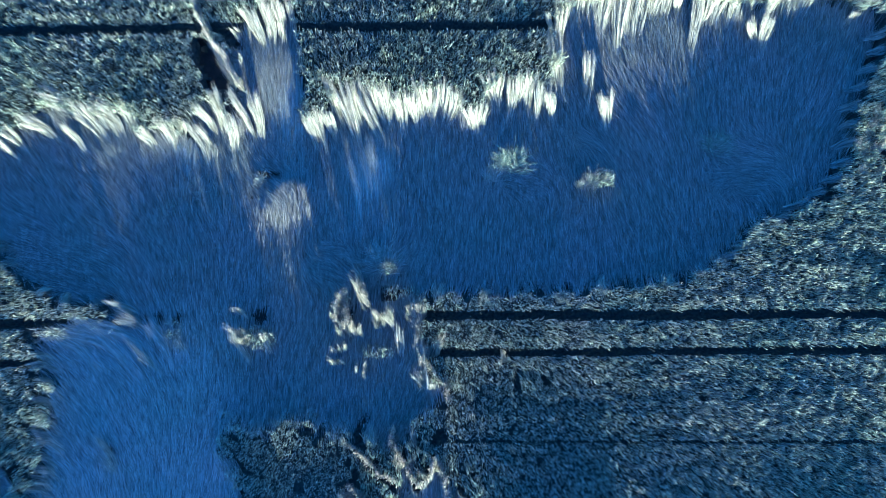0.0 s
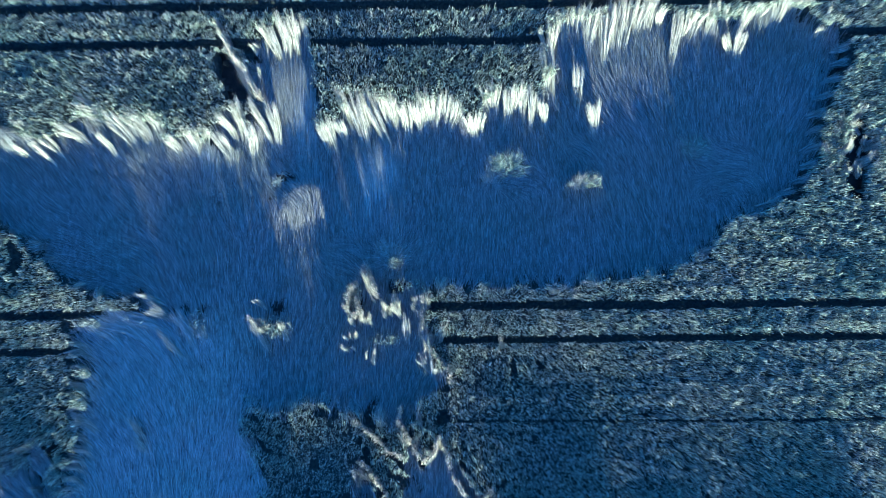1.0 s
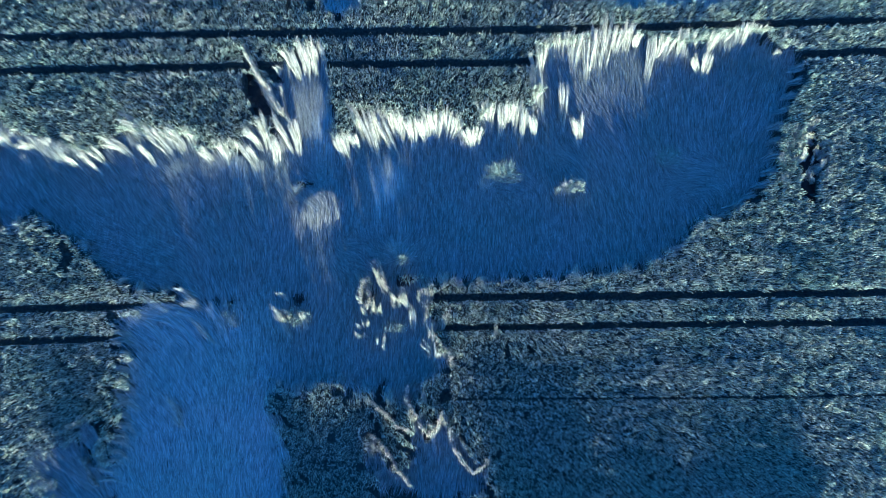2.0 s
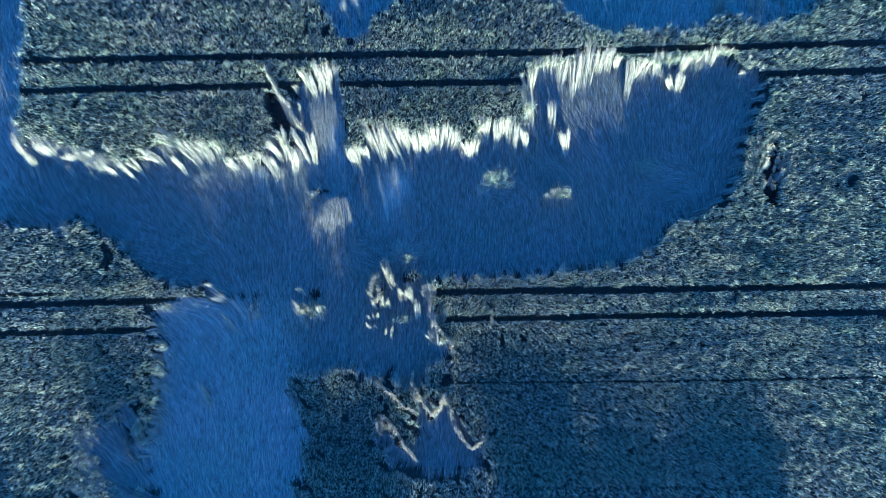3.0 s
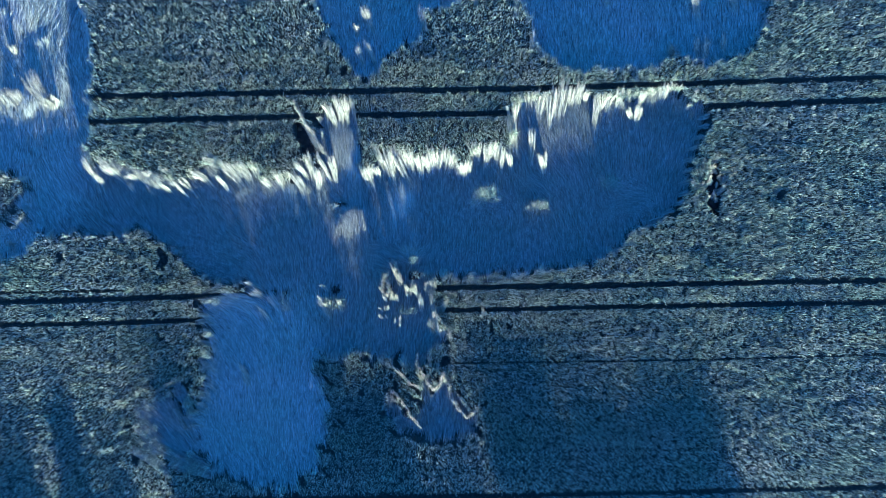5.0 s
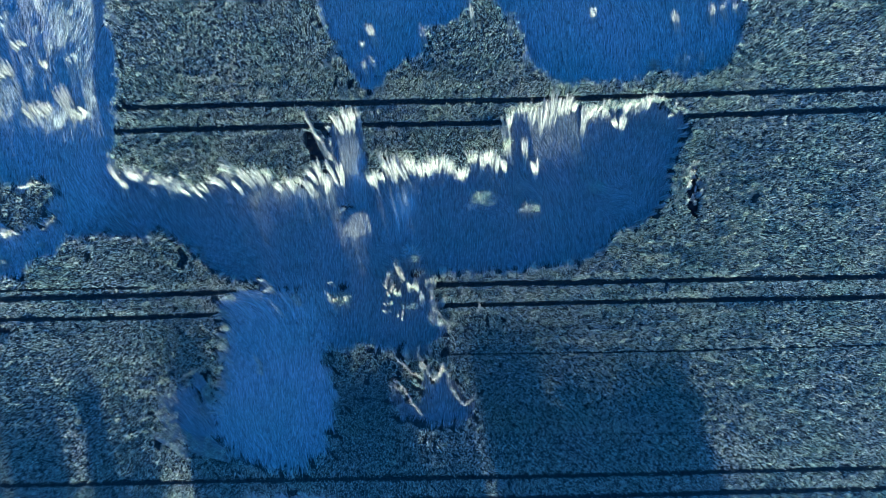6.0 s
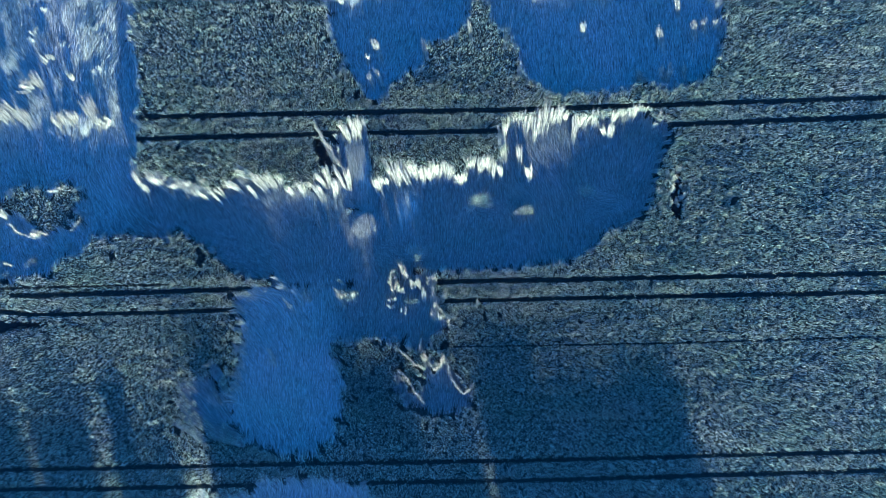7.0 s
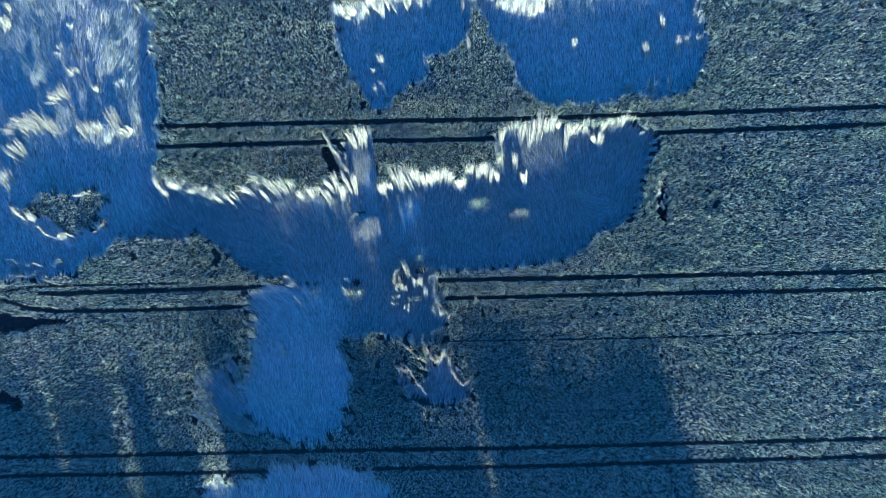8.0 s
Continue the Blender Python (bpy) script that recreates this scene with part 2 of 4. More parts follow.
# Wheel tracks of the sprayer, as (x, y) along each, and half their width.
TRACKS = [
    (((-48, 11.4), (-26.7, 11.58), (-10, 11.74), (5.6, 11.77), (40.3, 12.38), (50, 12.5)), 0.20),
    (((-48, 9.5), (-26.4, 9.72), (-11.6, 9.92), (4.0, 9.98), (19.1, 10.28), (50, 11.02)), 0.20),
    (((-38, -3.55), (-36.3, -3.64), (-25.9, -3.48), (-15.7, -3.27), (-0.8, -2.92), (10.6, -2.88), (50, -2.65)), 0.19),
    (((-44, -3.2), (-41.6, -3.98), (-39, -4.91), (-36.3, -5.26), (-25.9, -5.26), (-18.6, -5.1), (-0.9, -4.6), (15.8, -4.46), (50, -4.3)), 0.17),
    (((-41.5, -3.4), (-38.4, -2.99), (-33.7, -2.9), (-24.3, -2.83)), 0.07),
    (((-48, -18.7), (-26.1, -18.55), (-10.4, -18.43), (5.2, -18.41), (15.6, -18.3), (50, -17.9)), 0.17),
    (((-48, -20.4), (-26.1, -20.33), (-5.8, -20.14), (10.4, -20.1), (25.9, -19.84), (50, -19.55)), 0.17),
    (((-0.4, -8.55), (18.3, -8.51), (40.0, -8.14), (50, -8.0)), 0.05),
]
# The way the laid stems run: x, y and degrees from the x axis.
FLOW = [
    (5, 3, 92), (12, 8, 84), (16, 8, 74), (12, 1, 100), (8, 5.5, 118), (-3, 4, 88), (-6, 2, 96),
    (-12, 3, 104), (-18, 4, 116), (-20, 1, 142), (-17, -1, 150), (-24, 4, 124), (-15, -6, 112),
    (-14, -12, 92), (-11, -10, 82), (-18, -8, 132), (-6, -5, 88), (-2, -7, 66), (-32, 8, 98),
    (-38, 15, 118), (-30, 20, 82), (-4, 20, 88), (14, 20, 92), (-1, -12, 80), (-21, -12, 118), (-14, -24, 84),
]
# Knots where the stems turn aside: x, y, degrees and radius.
SWIRLS = [(13.4, 3.8, 152, 1.3), (3.4, 3.1, 160, 0.8), (1.9, 3.1, 50, 0.5), (-8.0, 3.2, 150, 0.8), (7.6, 4.9, 124, 1.0), (-5.2, -0.6, 160, 0.9),
          (-1.9, 0.2, 60, 0.8), (-4.2, 0.4, 120, 0.8), (-16.5, -3.6, 150, 1.2), (-15.4, -5.2, 128, 1.5), (17.2, 5.0, 60, 1.2), (-19.4, -1.0, 160, 1.2)]
X0, X1, Y0, Y1, STEP = -46.0, 46.0, -29.0, 28.0, 0.18
gx, gy = np.arange(X0, X1, STEP), np.arange(Y0, Y1, STEP)
GX, GY = np.meshgrid(gx, gy, indexing="ij")


def signed(poly, x, y):
    """Distance to an outline, negative inside."""
    p = np.array(poly)
    q = np.roll(p, -1, axis=0)
    best, inside = np.full(x.shape, 1e9), np.zeros(x.shape, bool)
    for (ax, ay), (bx, by) in zip(p, q):
        ex, ey = bx - ax, by - ay
        s = np.clip(((x - ax) * ex + (y - ay) * ey) / (ex * ex + ey * ey), 0, 1)
        best = np.minimum(best, (x - ax - s * ex) ** 2 + (y - ay - s * ey) ** 2)
        if ey:
            inside ^= ((ay > y) != (by > y)) & (x < ex * (y - ay) / ey + ax)
    return np.sqrt(best) * np.where(inside, -1, 1)


warp_x = GX + 0.5 * (vnoise(GX, GY, 0.8, 1) - 0.5) + 0.35 * (vnoise(GX, GY, 0.3, 2) - 0.5)
warp_y = GY + 0.5 * (vnoise(GX, GY, 0.8, 3) - 0.5) + 0.35 * (vnoise(GX, GY, 0.3, 4) - 0.5)
LAID_D, OWNER = np.full(GX.shape, 99.0), np.zeros(GX.shape, int)
for k, poly in enumerate(LAID.values()):
    p = np.array(poly)
    near = ((GX > p[:, 0].min() - 2) & (GX < p[:, 0].max() + 2) & (GY > p[:, 1].min() - 2) & (GY < p[:, 1].max() + 2))
    d = np.full(GX.shape, 99.0)
    d[near] = signed(poly, warp_x[near], warp_y[near])
    OWNER[d < LAID_D] = k
    LAID_D = np.minimum(LAID_D, d)
# Ragged teeth along the edges, across the way each edge runs.
slope_x, slope_y = np.gradient(LAID_D, STEP)
across = np.clip(np.abs(slope_x), 0, 1)
teeth = across * vnoise(GX * 0.25 + GY * 0.15, GY, 0.42, 6) + (1 - across) * vnoise(GX + 0.2 * GY, GY * 0.25, 0.42, 7)
small = np.isin(OWNER, [k for k, key in enumerate(LAID) if key in ("crown", "neck")])
soft_edge = np.isin(OWNER, [k for k, key in enumerate(LAID) if key in ("south_tongue", "bottom", "feather")])
LAID_D += np.where((np.abs(LAID_D) < 2) & ~small, np.where(soft_edge, 1.4, 0.5) * (teeth - 0.5), 0)
ISLAND = [(-38.3, 5.5), (-36.7, 6.0), (-34.6, 5.2), (-33.6, 6.2), (-31.2, 5.9), (-30.7, 4.6), (-32.0, 3.6), (-31.5, 2.3),
          (-33.1, 2.0), (-34.7, 1.3), (-36.2, 1.6), (-37.0, 2.9), (-38.8, 3.4), (-39.9, 4.1)]
ISLE_D = signed(ISLAND, warp_x, warp_y) + 0.9 * (vnoise(GX, GY, 0.7, 2) - 0.5)
TANGLE = np.clip(0.6 - ISLE_D, 0, 1)
LAID_D = np.maximum(LAID_D, -ISLE_D - 0.25)
BARE_D = np.full(GX.shape, 99.0)
for poly in BARE.values():
    p = np.array(poly)
    near = ((GX > p[:, 0].min() - 2) & (GX < p[:, 0].max() + 2) & (GY > p[:, 1].min() - 2) & (GY < p[:, 1].max() + 2))
    BARE_D[near] = np.minimum(BARE_D[near], signed(poly, warp_x[near], warp_y[near]))


DELL_D = BARE_D.copy()
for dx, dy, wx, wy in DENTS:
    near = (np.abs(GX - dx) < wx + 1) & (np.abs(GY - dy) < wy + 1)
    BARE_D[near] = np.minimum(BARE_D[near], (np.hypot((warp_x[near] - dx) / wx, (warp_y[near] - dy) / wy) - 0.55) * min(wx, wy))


# Narrow gaps between the bunches of stems along the patches' other edges.
edge = np.argwhere((np.abs(LAID_D) < 0.12) & (slope_y < 0.35) & (np.abs(GX) < 43) & (np.abs(GY) < 25))
rng.shuffle(edge)
GAPS = []
comb = np.isin(OWNER, [k for k, key in enumerate(LAID) if key in ("south_tongue", "feather", "crown")])
for i, j in edge:
    px, py = GX[i, j], GY[i, j]
    if any((px - q[0]) ** 2 + (py - q[1]) ** 2 < q[2] for q in GAPS):
        continue
    GAPS.append((px, py, rng.uniform(0.6, 1.6 if comb[i, j] else 2.6 if px < 0 else 5.0)))
    a, long, wide = math.atan2(slope_y[i, j], slope_x[i, j]) + rng.normal(0, 0.5), rng.uniform(0.3, 0.75), rng.uniform(0.12, 0.26)
    # At the combs, longer slits stand for dark shadow beneath the swept stems.
    if comb[i, j]:
        a, long, wide = (a + radians(130)) / 2 if math.cos(a) < 0 else a, rng.uniform(0.6, 1.3), rng.uniform(0.13, 0.24)
    elif px > 0:
        long, wide = long * 0.6, wide * 0.6
    near = (np.abs(GX - px) < 2) & (np.abs(GY - py) < 2)
    ex, ey = warp_x[near] - px, warp_y[near] - py
    u, w = ex * math.cos(a) + ey * math.sin(a), ey * math.cos(a) - ex * math.sin(a)
    BARE_D[near] = np.minimum(BARE_D[near], (np.hypot(u / long, w / wide) - 0.8) * wide)


# Bared patches among stems' feet stand for shade along the broad mat's southern rim.
rim = (LAID_D > -0.42) & (LAID_D < 0.05) & (slope_y < -0.35) & (OWNER == list(LAID).index("east")) & (GX > -1.2)
BARE_D = np.where(rim, np.minimum(BARE_D, 0.30 * (vnoise(GX, GY, 0.3, 5) - 0.40)), BARE_D)


rim = (np.abs(LAID_D + 0.05) < 0.17) & (slope_x > 0.35) & (OWNER == list(LAID).index("east")) & (GX > 12.0)
BARE_D = np.where(rim, np.minimum(BARE_D, 0.2 * (vnoise(GX, GY, 0.6, 4) - 0.62)), BARE_D)
# Dark hollows between the feathery fans.
fan_bed = (OWNER == list(LAID).index("feather")) & (LAID_D < 0.6)
BARE_D = np.where(fan_bed, np.minimum(BARE_D, 0.5 * (vnoise(GX + 0.6 * GY, 0.5 * GY, 0.5, 3) - 0.36)), BARE_D)


def track_gap(x, y):
    """Distance to the edge of the nearest wheel track, negative in it."""
    best = np.full(np.shape(x), 9.0)
    for line, half in TRACKS:
        lx, ly = np.array(line).T
        off = np.abs(y - np.interp(x, lx, ly)) - half * (0.8 + 0.5 * vnoise(x, y, 0.7, 5))
        best = np.minimum(best, np.where((x > lx[0]) & (x < lx[-1]), off, 9.0))
    return best


# How far it is northwards to the standing crop: there the laid stems lean up against its edge.
laid = LAID_D < 0
NORTH = np.zeros(GX.shape)
run = np.zeros(len(gx)) + 9
for j in range(len(gy) - 1, -1, -1):
    run = np.where(laid[:, j], run + STEP, 0)
    NORTH[:, j] = run
slant = GX + 0.45 * np.minimum(NORTH, 3)
sheaf = vnoise(slant, GY * 0.15, 0.42, 6) * 0.6 + vnoise(slant, GY * 0.1, 1.3, 7) * 0.4
tight = np.isin(OWNER, [k for k, key in enumerate(LAID) if key == "crown"])
staged = np.isin(OWNER, [k for k, key in enumerate(LAID) if key in ("corridor", "neck", "east")]) & (GX > -20.5)
reach = (0.45 + 2.5 * np.clip(sheaf - 0.15, 0, 1)) * np.where(tight, 0.35, np.where(staged, 0.62, 1.0))
rise = np.clip(1 - NORTH / reach, 0, 1) ** 1.15 * np.where(soft_edge | ((GX < -30) & (GY < 7)), 0.35, np.where(staged, np.where(GX < -6.5, 0.35, 0.5), 1.0))
hummock = vnoise(GX, GY, 1.7, 0) * 0.6 + vnoise(GX, GY, 0.6, 1) * 0.4
MAT_Z = 0.10 + 0.07 * hummock + (0.82 * (0.35 + 0.65 * np.clip(2.6 * sheaf - 0.75, 0, 1))) * rise
lip = 10.8 + 3.4 * (vnoise(GX, 0 * GX, 2.3, 4) - 0.5) + 1.4 * (vnoise(GX, 0 * GX, 0.5, 3) - 0.5)
west = np.clip((-28.2 - GX) / 1.0, 0, 1) * np.clip((GX + 39.2 + 0.2 * (GY - 14)) / 1.2, 0, 1) * np.clip((GY - lip) / 0.7, 0, 1)
streak = vnoise(GX + 0.21 * GY, GY * 0.13, 0.8, 2) * 0.6 + vnoise(GX, GY, 1.8, 5) * 0.4
MAT_Z += west * (0.12 + 0.34 * np.clip(streak * 2.2 - 0.95, 0, 1))
RAISED = west * np.clip(2.2 * streak - 0.75, 0, 1) * 0.26
for ox, oy, rx, ry in ((-7.2, 2.1, 1.2, 0.9), (-7.0, 1.9, 0.9, 0.8), (-4.6, 4.6, 1.3, 2.4), (-8.0, 8.2, 1.0, 2.6), (-11.0, 4.4, 1.5, 1.2), (7.0, 8.6, 2.4, 1.6), (-5.9, 0.6, 0.6, 1.0), (-16.0, -4.6, 1.3, 0.9), (-14.2, 4.2, 3.0, 1.0)):
    RAISED = np.maximum(RAISED, (0.27 if ox != -7.2 else 0.4) * np.clip(1.4 - 1.4 * np.hypot((GX - ox) / rx, (GY - oy) / ry), 0, 1) * vnoise(GX + 0.2 * GY, GY * 0.2, 0.5, 3))
MAT_Z += 0.12 * np.where(west > 0, 0, RAISED)
wedge = np.clip(3.0 - 3.0 * ((GX + 7.3 - 0.25 * (GY - 2)) / 1.35) ** 2 - 3.0 * ((GY - 2.1) / 1.25) ** 2, 0, 1)
MAT_Z += 0.255 * wedge * np.clip((GY - 0.7) / 2.4, 0, 1)
dip = 0.20 * np.clip(1.6 - 1.6 * np.hypot((GX + 6.3) / 3.6, (GY + 11.4) / 4.2), 0, 1) + 0.07 * np.clip(1.6 - 1.6 * np.hypot((GX - 3.5) / 5.5, (GY + 7.6) / 4.0), 0, 1)
CROP_Z = 0.38 - dip - 0.40 * np.clip(1.6 * TANGLE, 0, 1) * (0.45 + 0.55 * vnoise(GX, GY, 0.5, 5)) + 0.10 * (vnoise(GX, GY, 4.0, 3) - 0.5) + 0.06 * (vnoise(GX, GY, 0.5, 4) - 0.5)
TRACK_D = track_gap(GX, GY)
Z = np.where(laid, MAT_Z, CROP_Z)
# The same dark sheet drops to ground level in wheel tracks and dents.
Z = np.where(~laid & (TRACK_D < 0.02), 0.03, Z)
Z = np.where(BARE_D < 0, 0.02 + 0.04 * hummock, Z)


def sample(field, x, y):
    u, v = (x - X0) / STEP, (y - Y0) / STEP
    i = np.clip(u.astype(int), 0, len(gx) - 2)
    j = np.clip(v.astype(int), 0, len(gy) - 2)
    a, b = np.clip(u - i, 0, 1), np.clip(v - j, 0, 1)
    return (field[i, j] * (1 - a) + field[i + 1, j] * a) * (1 - b) + (field[i, j + 1] * (1 - a) + field[i + 1, j + 1] * a) * b


def nearest(field, x, y):
    return field[np.clip(np.rint((x - X0) / STEP).astype(int), 0, len(gx) - 1), np.clip(np.rint((y - Y0) / STEP).astype(int), 0, len(gy) - 1)]


flow = np.array(FLOW, float)


def flow_angle(x, y):
    """Angle of the laid stems, blended as doubled angles so that up and down are one way."""
    c, s = np.zeros(x.shape), np.zeros(x.shape)
    for fx, fy, deg in flow:
        w = 1 / ((x - fx) ** 2 + (y - fy) ** 2 + 2.0) ** 1.6
        c += w * math.cos(2 * radians(deg))
        s += w * math.sin(2 * radians(deg))
    for sx, sy, deg, radius in SWIRLS:
        w = 6.0 * np.exp(-((x - sx) ** 2 + (y - sy) ** 2) / radius ** 2) * (np.hypot(c, s) + 1e-6)
        c += w * math.cos(2 * radians(deg))
        s += w * math.sin(2 * radians(deg))
    swirl = (vnoise(x, y, 2.6, 5) - 0.5) * 0.5 + (vnoise(x, y, 0.9, 6) - 0.5) * 0.3
    return np.arctan2(s, c) / 2 + swirl


# ---- ground ----
def big_sheet(name, half, z, material):
    v = [(-half, -half, z), (half, -half, z), (half, half, z), (-half, half, z)]
    return new(name, mesh_of(name, v, [(0, 1, 2), (0, 2, 3)], material))


tagged(big_sheet("ground", 2500.0, 0.0, SOIL), "dark soil of a wide arable field", "ground", kind="structure")


def grid_faces(keep):
    """Triangles of the plan's grid cells that keep marks, and only the points they use."""
    n, m = len(gx), len(gy)
    idx = np.arange(n * m).reshape(n, m)
    a, b, c, d = idx[:-1, :-1][keep], idx[1:, :-1][keep], idx[1:, 1:][keep], idx[:-1, 1:][keep]
    tris = np.concatenate([np.stack([a, b, c], 1), np.stack([a, c, d], 1)])
    used, inv = np.unique(tris, return_inverse=True)
    v = np.stack([GX.ravel()[used], GY.ravel()[used], Z.ravel()[used]], 1)
    return v, inv.reshape(-1, 3)


all_laid = laid[:-1, :-1] & laid[1:, :-1] & laid[1:, 1:] & laid[:-1, 1:]


# ---- standing crop ----
def stalks(x, y, foot, top, width, nod, bare=None):
    """Upright stems with nodding ears: a narrow stem and a folded ear each."""
    n = len(x)
    lean = rng.normal((0.14, 0.0), 0.13, (n, 2))
    h = top - foot
    tip = np.stack([x + lean[:, 0] * h, y + lean[:, 1] * h, top], 1)
    base = np.stack([x, y, foot], 1)
    b = rng.uniform(0, 2 * np.pi, n)
    a = b + np.pi / 2 + rng.normal(0, 0.5, n)
    side = np.stack([np.cos(a), np.sin(a), 0 * a], 1) * (width * rng.uniform(0.7, 1.3, n))[:, None]
    droop = rng.uniform(0.35, 1.35, n)
    ear = np.stack([np.cos(b) * np.cos(droop), np.sin(b) * np.cos(droop), np.sin(droop)], 1) * (nod * rng.uniform(0.6, 1.4, n))[:, None]
    v = np.stack([base, tip + side * 1.15, tip - side * 1.15, tip - side * 0.8 + ear * 0.2, tip + side * 0.8 + ear * 0.2, tip + ear], 1)
    k = np.arange(n)[:, None, None] * 6
    tris = k + np.array([[0, 1, 2], [3, 4, 5]])
    if bare is not None:
        keep = np.ones(tris.shape[:2], bool)
        keep[:, 0] = ~bare | (rng.random(n) < 0.45)
        tris = tris[keep]
    return v.reshape(-1, 3), tris.reshape(-1, 3)


crop = new("standing_crop")
tagged(crop, "standing ripening grain crop with grey-green nodding ears", "grain crop", kind="stuff")
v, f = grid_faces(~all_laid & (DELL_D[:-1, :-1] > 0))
part("understorey", mesh_of("understorey", v, f, UNDER), crop, "dark leaves low in the crop, deep shade put into their colour")


def scatter(inner, outer):
    """Places in the field, denser in its middle."""
    n1, n2 = int(50 * 30 * (inner - outer)), int((X1 - X0) * (Y1 - Y0) * outer)
    return (np.concatenate([rng.uniform(-25, 25, n1), rng.uniform(X0, X1, n2)]), np.concatenate([rng.uniform(-15, 15, n1), rng.uniform(Y0, Y1, n2)]))


x, y = scatter(380, 235)
ok = (sample(LAID_D, x, y) > 0.0) & (sample(BARE_D, x, y) > 0.05) & (track_gap(x, y) > 0.02) & (vnoise(x, y, 0.19, 1) > 0.16)
x, y = x[ok], y[ok]
mid = (np.abs(x) < 25) & (np.abs(y) < 15)
top = sample(CROP_Z, x, y) + 0.40 + rng.normal(0, 0.06, len(x)) + 0.30 * (vnoise(x, y, 0.15, 3) - 0.5) + np.where(mid, 0.12, 0.22) * (vnoise(x, y, 0.25, 1) - 0.5) + 0.09 * (vnoise(x * 0.07, y, 0.33, 2) - 0.5)
v, f = stalks(x, y, np.full(len(x), 0.48), top, np.where(mid, 0.0145, 0.022), np.where(mid, 0.11, 0.145), ~mid)
part("ears", mesh_of("ears", v, f, EAR), crop)

# The same crop beyond, as far as the trees: an uneven canopy round the field's middle, with stems on it.
fx = np.concatenate([np.arange(-160, X0, 2.0), np.linspace(X0, X1 - STEP, 40), np.arange(X1 + 1, 162, 2.0)])
fy = np.concatenate([np.arange(-158, Y0, 2.0), np.linspace(Y0, Y1 - STEP, 26), np.arange(Y1 + 1, 162, 2.0)])
FX, FY = np.meshgrid(fx, fy, indexing="ij")
FZ = 0.55 + 0.25 * vnoise(FX, FY, 3.1, 2)
idx = np.arange(FX.size).reshape(FX.shape)
out = (FX[:-1, :-1] < X0 - 0.01) | (FX[1:, :-1] > X1) | (FY[:-1, :-1] < Y0 - 0.01) | (FY[:-1, 1:] > Y1)
a, b, c, d = idx[:-1, :-1][out], idx[1:, :-1][out], idx[1:, 1:][out], idx[:-1, 1:][out]
far_crop = new("distant_crop")
tagged(far_crop, "the same standing grain crop stretching away", "grain crop", kind="stuff")
part("canopy", mesh_of("canopy", np.stack([FX.ravel(), FY.ravel(), FZ.ravel()], 1), np.concatenate([np.stack([a, b, c], 1), np.stack([a, c, d], 1)]), FAR), far_crop)
qx, qy = rng.uniform(-160, 160, 60000), rng.uniform(-158, 160, 60000)
ok = (qx < X0) | (qx > X1) | (qy < Y0) | (qy > Y1)
qx, qy = qx[ok], qy[ok]
v, f = stalks(qx, qy, np.full(len(qx), 0.3), rng.normal(0.85, 0.06, len(qx)), 0.08, np.full(len(qx), 0.3))
part("ears", mesh_of("ears", v, f, EAR), far_crop)


# ---- laid crop ----
def ribbons(x, y, angle, length, width, lift, tilt, surface):
    """Lying stems: three points each along the way they run, bent by the mat under them, the north end raised by tilt."""
    n = len(x)
    angle = angle % np.pi
    d = np.stack([np.cos(angle), np.sin(angle)], 1)
    curl, rest = rng.normal(0, 0.06, n), lift * (0.3 + rng.random(n) * 2.2)
    rows = []
    for s in (-0.5, 0.0, 0.5):
        px = x + d[:, 0] * s * length - d[:, 1] * curl * length * (0.25 - s * s)
        py = y + d[:, 1] * s * length + d[:, 0] * curl * length * (0.25 - s * s)
        rows.append(np.stack([px, py, surface(px, py) + rest + np.maximum(tilt * (s + 0.4), -0.02) * length + lift * (rng.random(n) - 0.3)], 1))
    roll = rng.normal(0, 0.5, n)
    side = np.stack([-d[:, 1] * np.cos(roll), d[:, 0] * np.cos(roll), np.sin(roll)], 1) * (width * rng.uniform(0.6, 1.4, n) / 2)[:, None]
    v = np.stack([rows[0] - side * 0.8, rows[0] + side * 0.8, rows[1] - side, rows[1] + side, rows[2]], 1)
    k = np.arange(n)[:, None, None] * 5
    return v.reshape(-1, 3), (k + np.array([[0, 1, 3], [0, 3, 2], [2, 3, 4]])).reshape(-1, 3)


def edge_lean(x):
    """Degrees at which the stems lean against the standing crop's southern edges."""
    return np.interp(x, (-40, -27, -18, -10, -3, 2, 18), (116, 130, 121, 113, 102, 88, 74))


def mat_height(x, y):
    return np.where(sample(LAID_D, x, y) < 0.25, sample(MAT_Z, x, y), 0.55)


LAID_LABELS = {
    "west": "flattened grain stems in tangled pale hummocks by the field's end",
    "corridor": "flattened grain stems swept slantwise in a long lane",
    "neck": "narrow lane of flattened grain stems between standing crop",
    "east": "broad mat of flattened grain stems combed one way",
    "south_tongue": "smooth tongue of flattened pale grain stems",
    "middle": "flattened grain stems round small standing tufts",
    "crown": "small crown-shaped pocket of flattened grain stems",
    "feather": "feathery half-laid grain stems beside the tongue",
    "north_west": "pocket of flattened grain stems beyond the wheel tracks",
    "north_east": "wide pocket of flattened grain stems beyond the wheel tracks",
    "bottom": "flattened grain stems south of the wheel tracks",
}
x, y = scatter(300, 165)
ok = (sample(LAID_D, x, y) < 0.02) & (sample(BARE_D, x, y) > 0)
x, y = x[ok], y[ok]
owner = nearest(OWNER, x, y)
ux, uy = x + rng.normal(0, 0.9, len(x)), y + rng.normal(0, 0.9, len(x))
owner = np.where(sample(LAID_D, ux, uy) < -0.1, nearest(OWNER, ux, uy), owner)
cell_owner = OWNER[:-1, :-1]
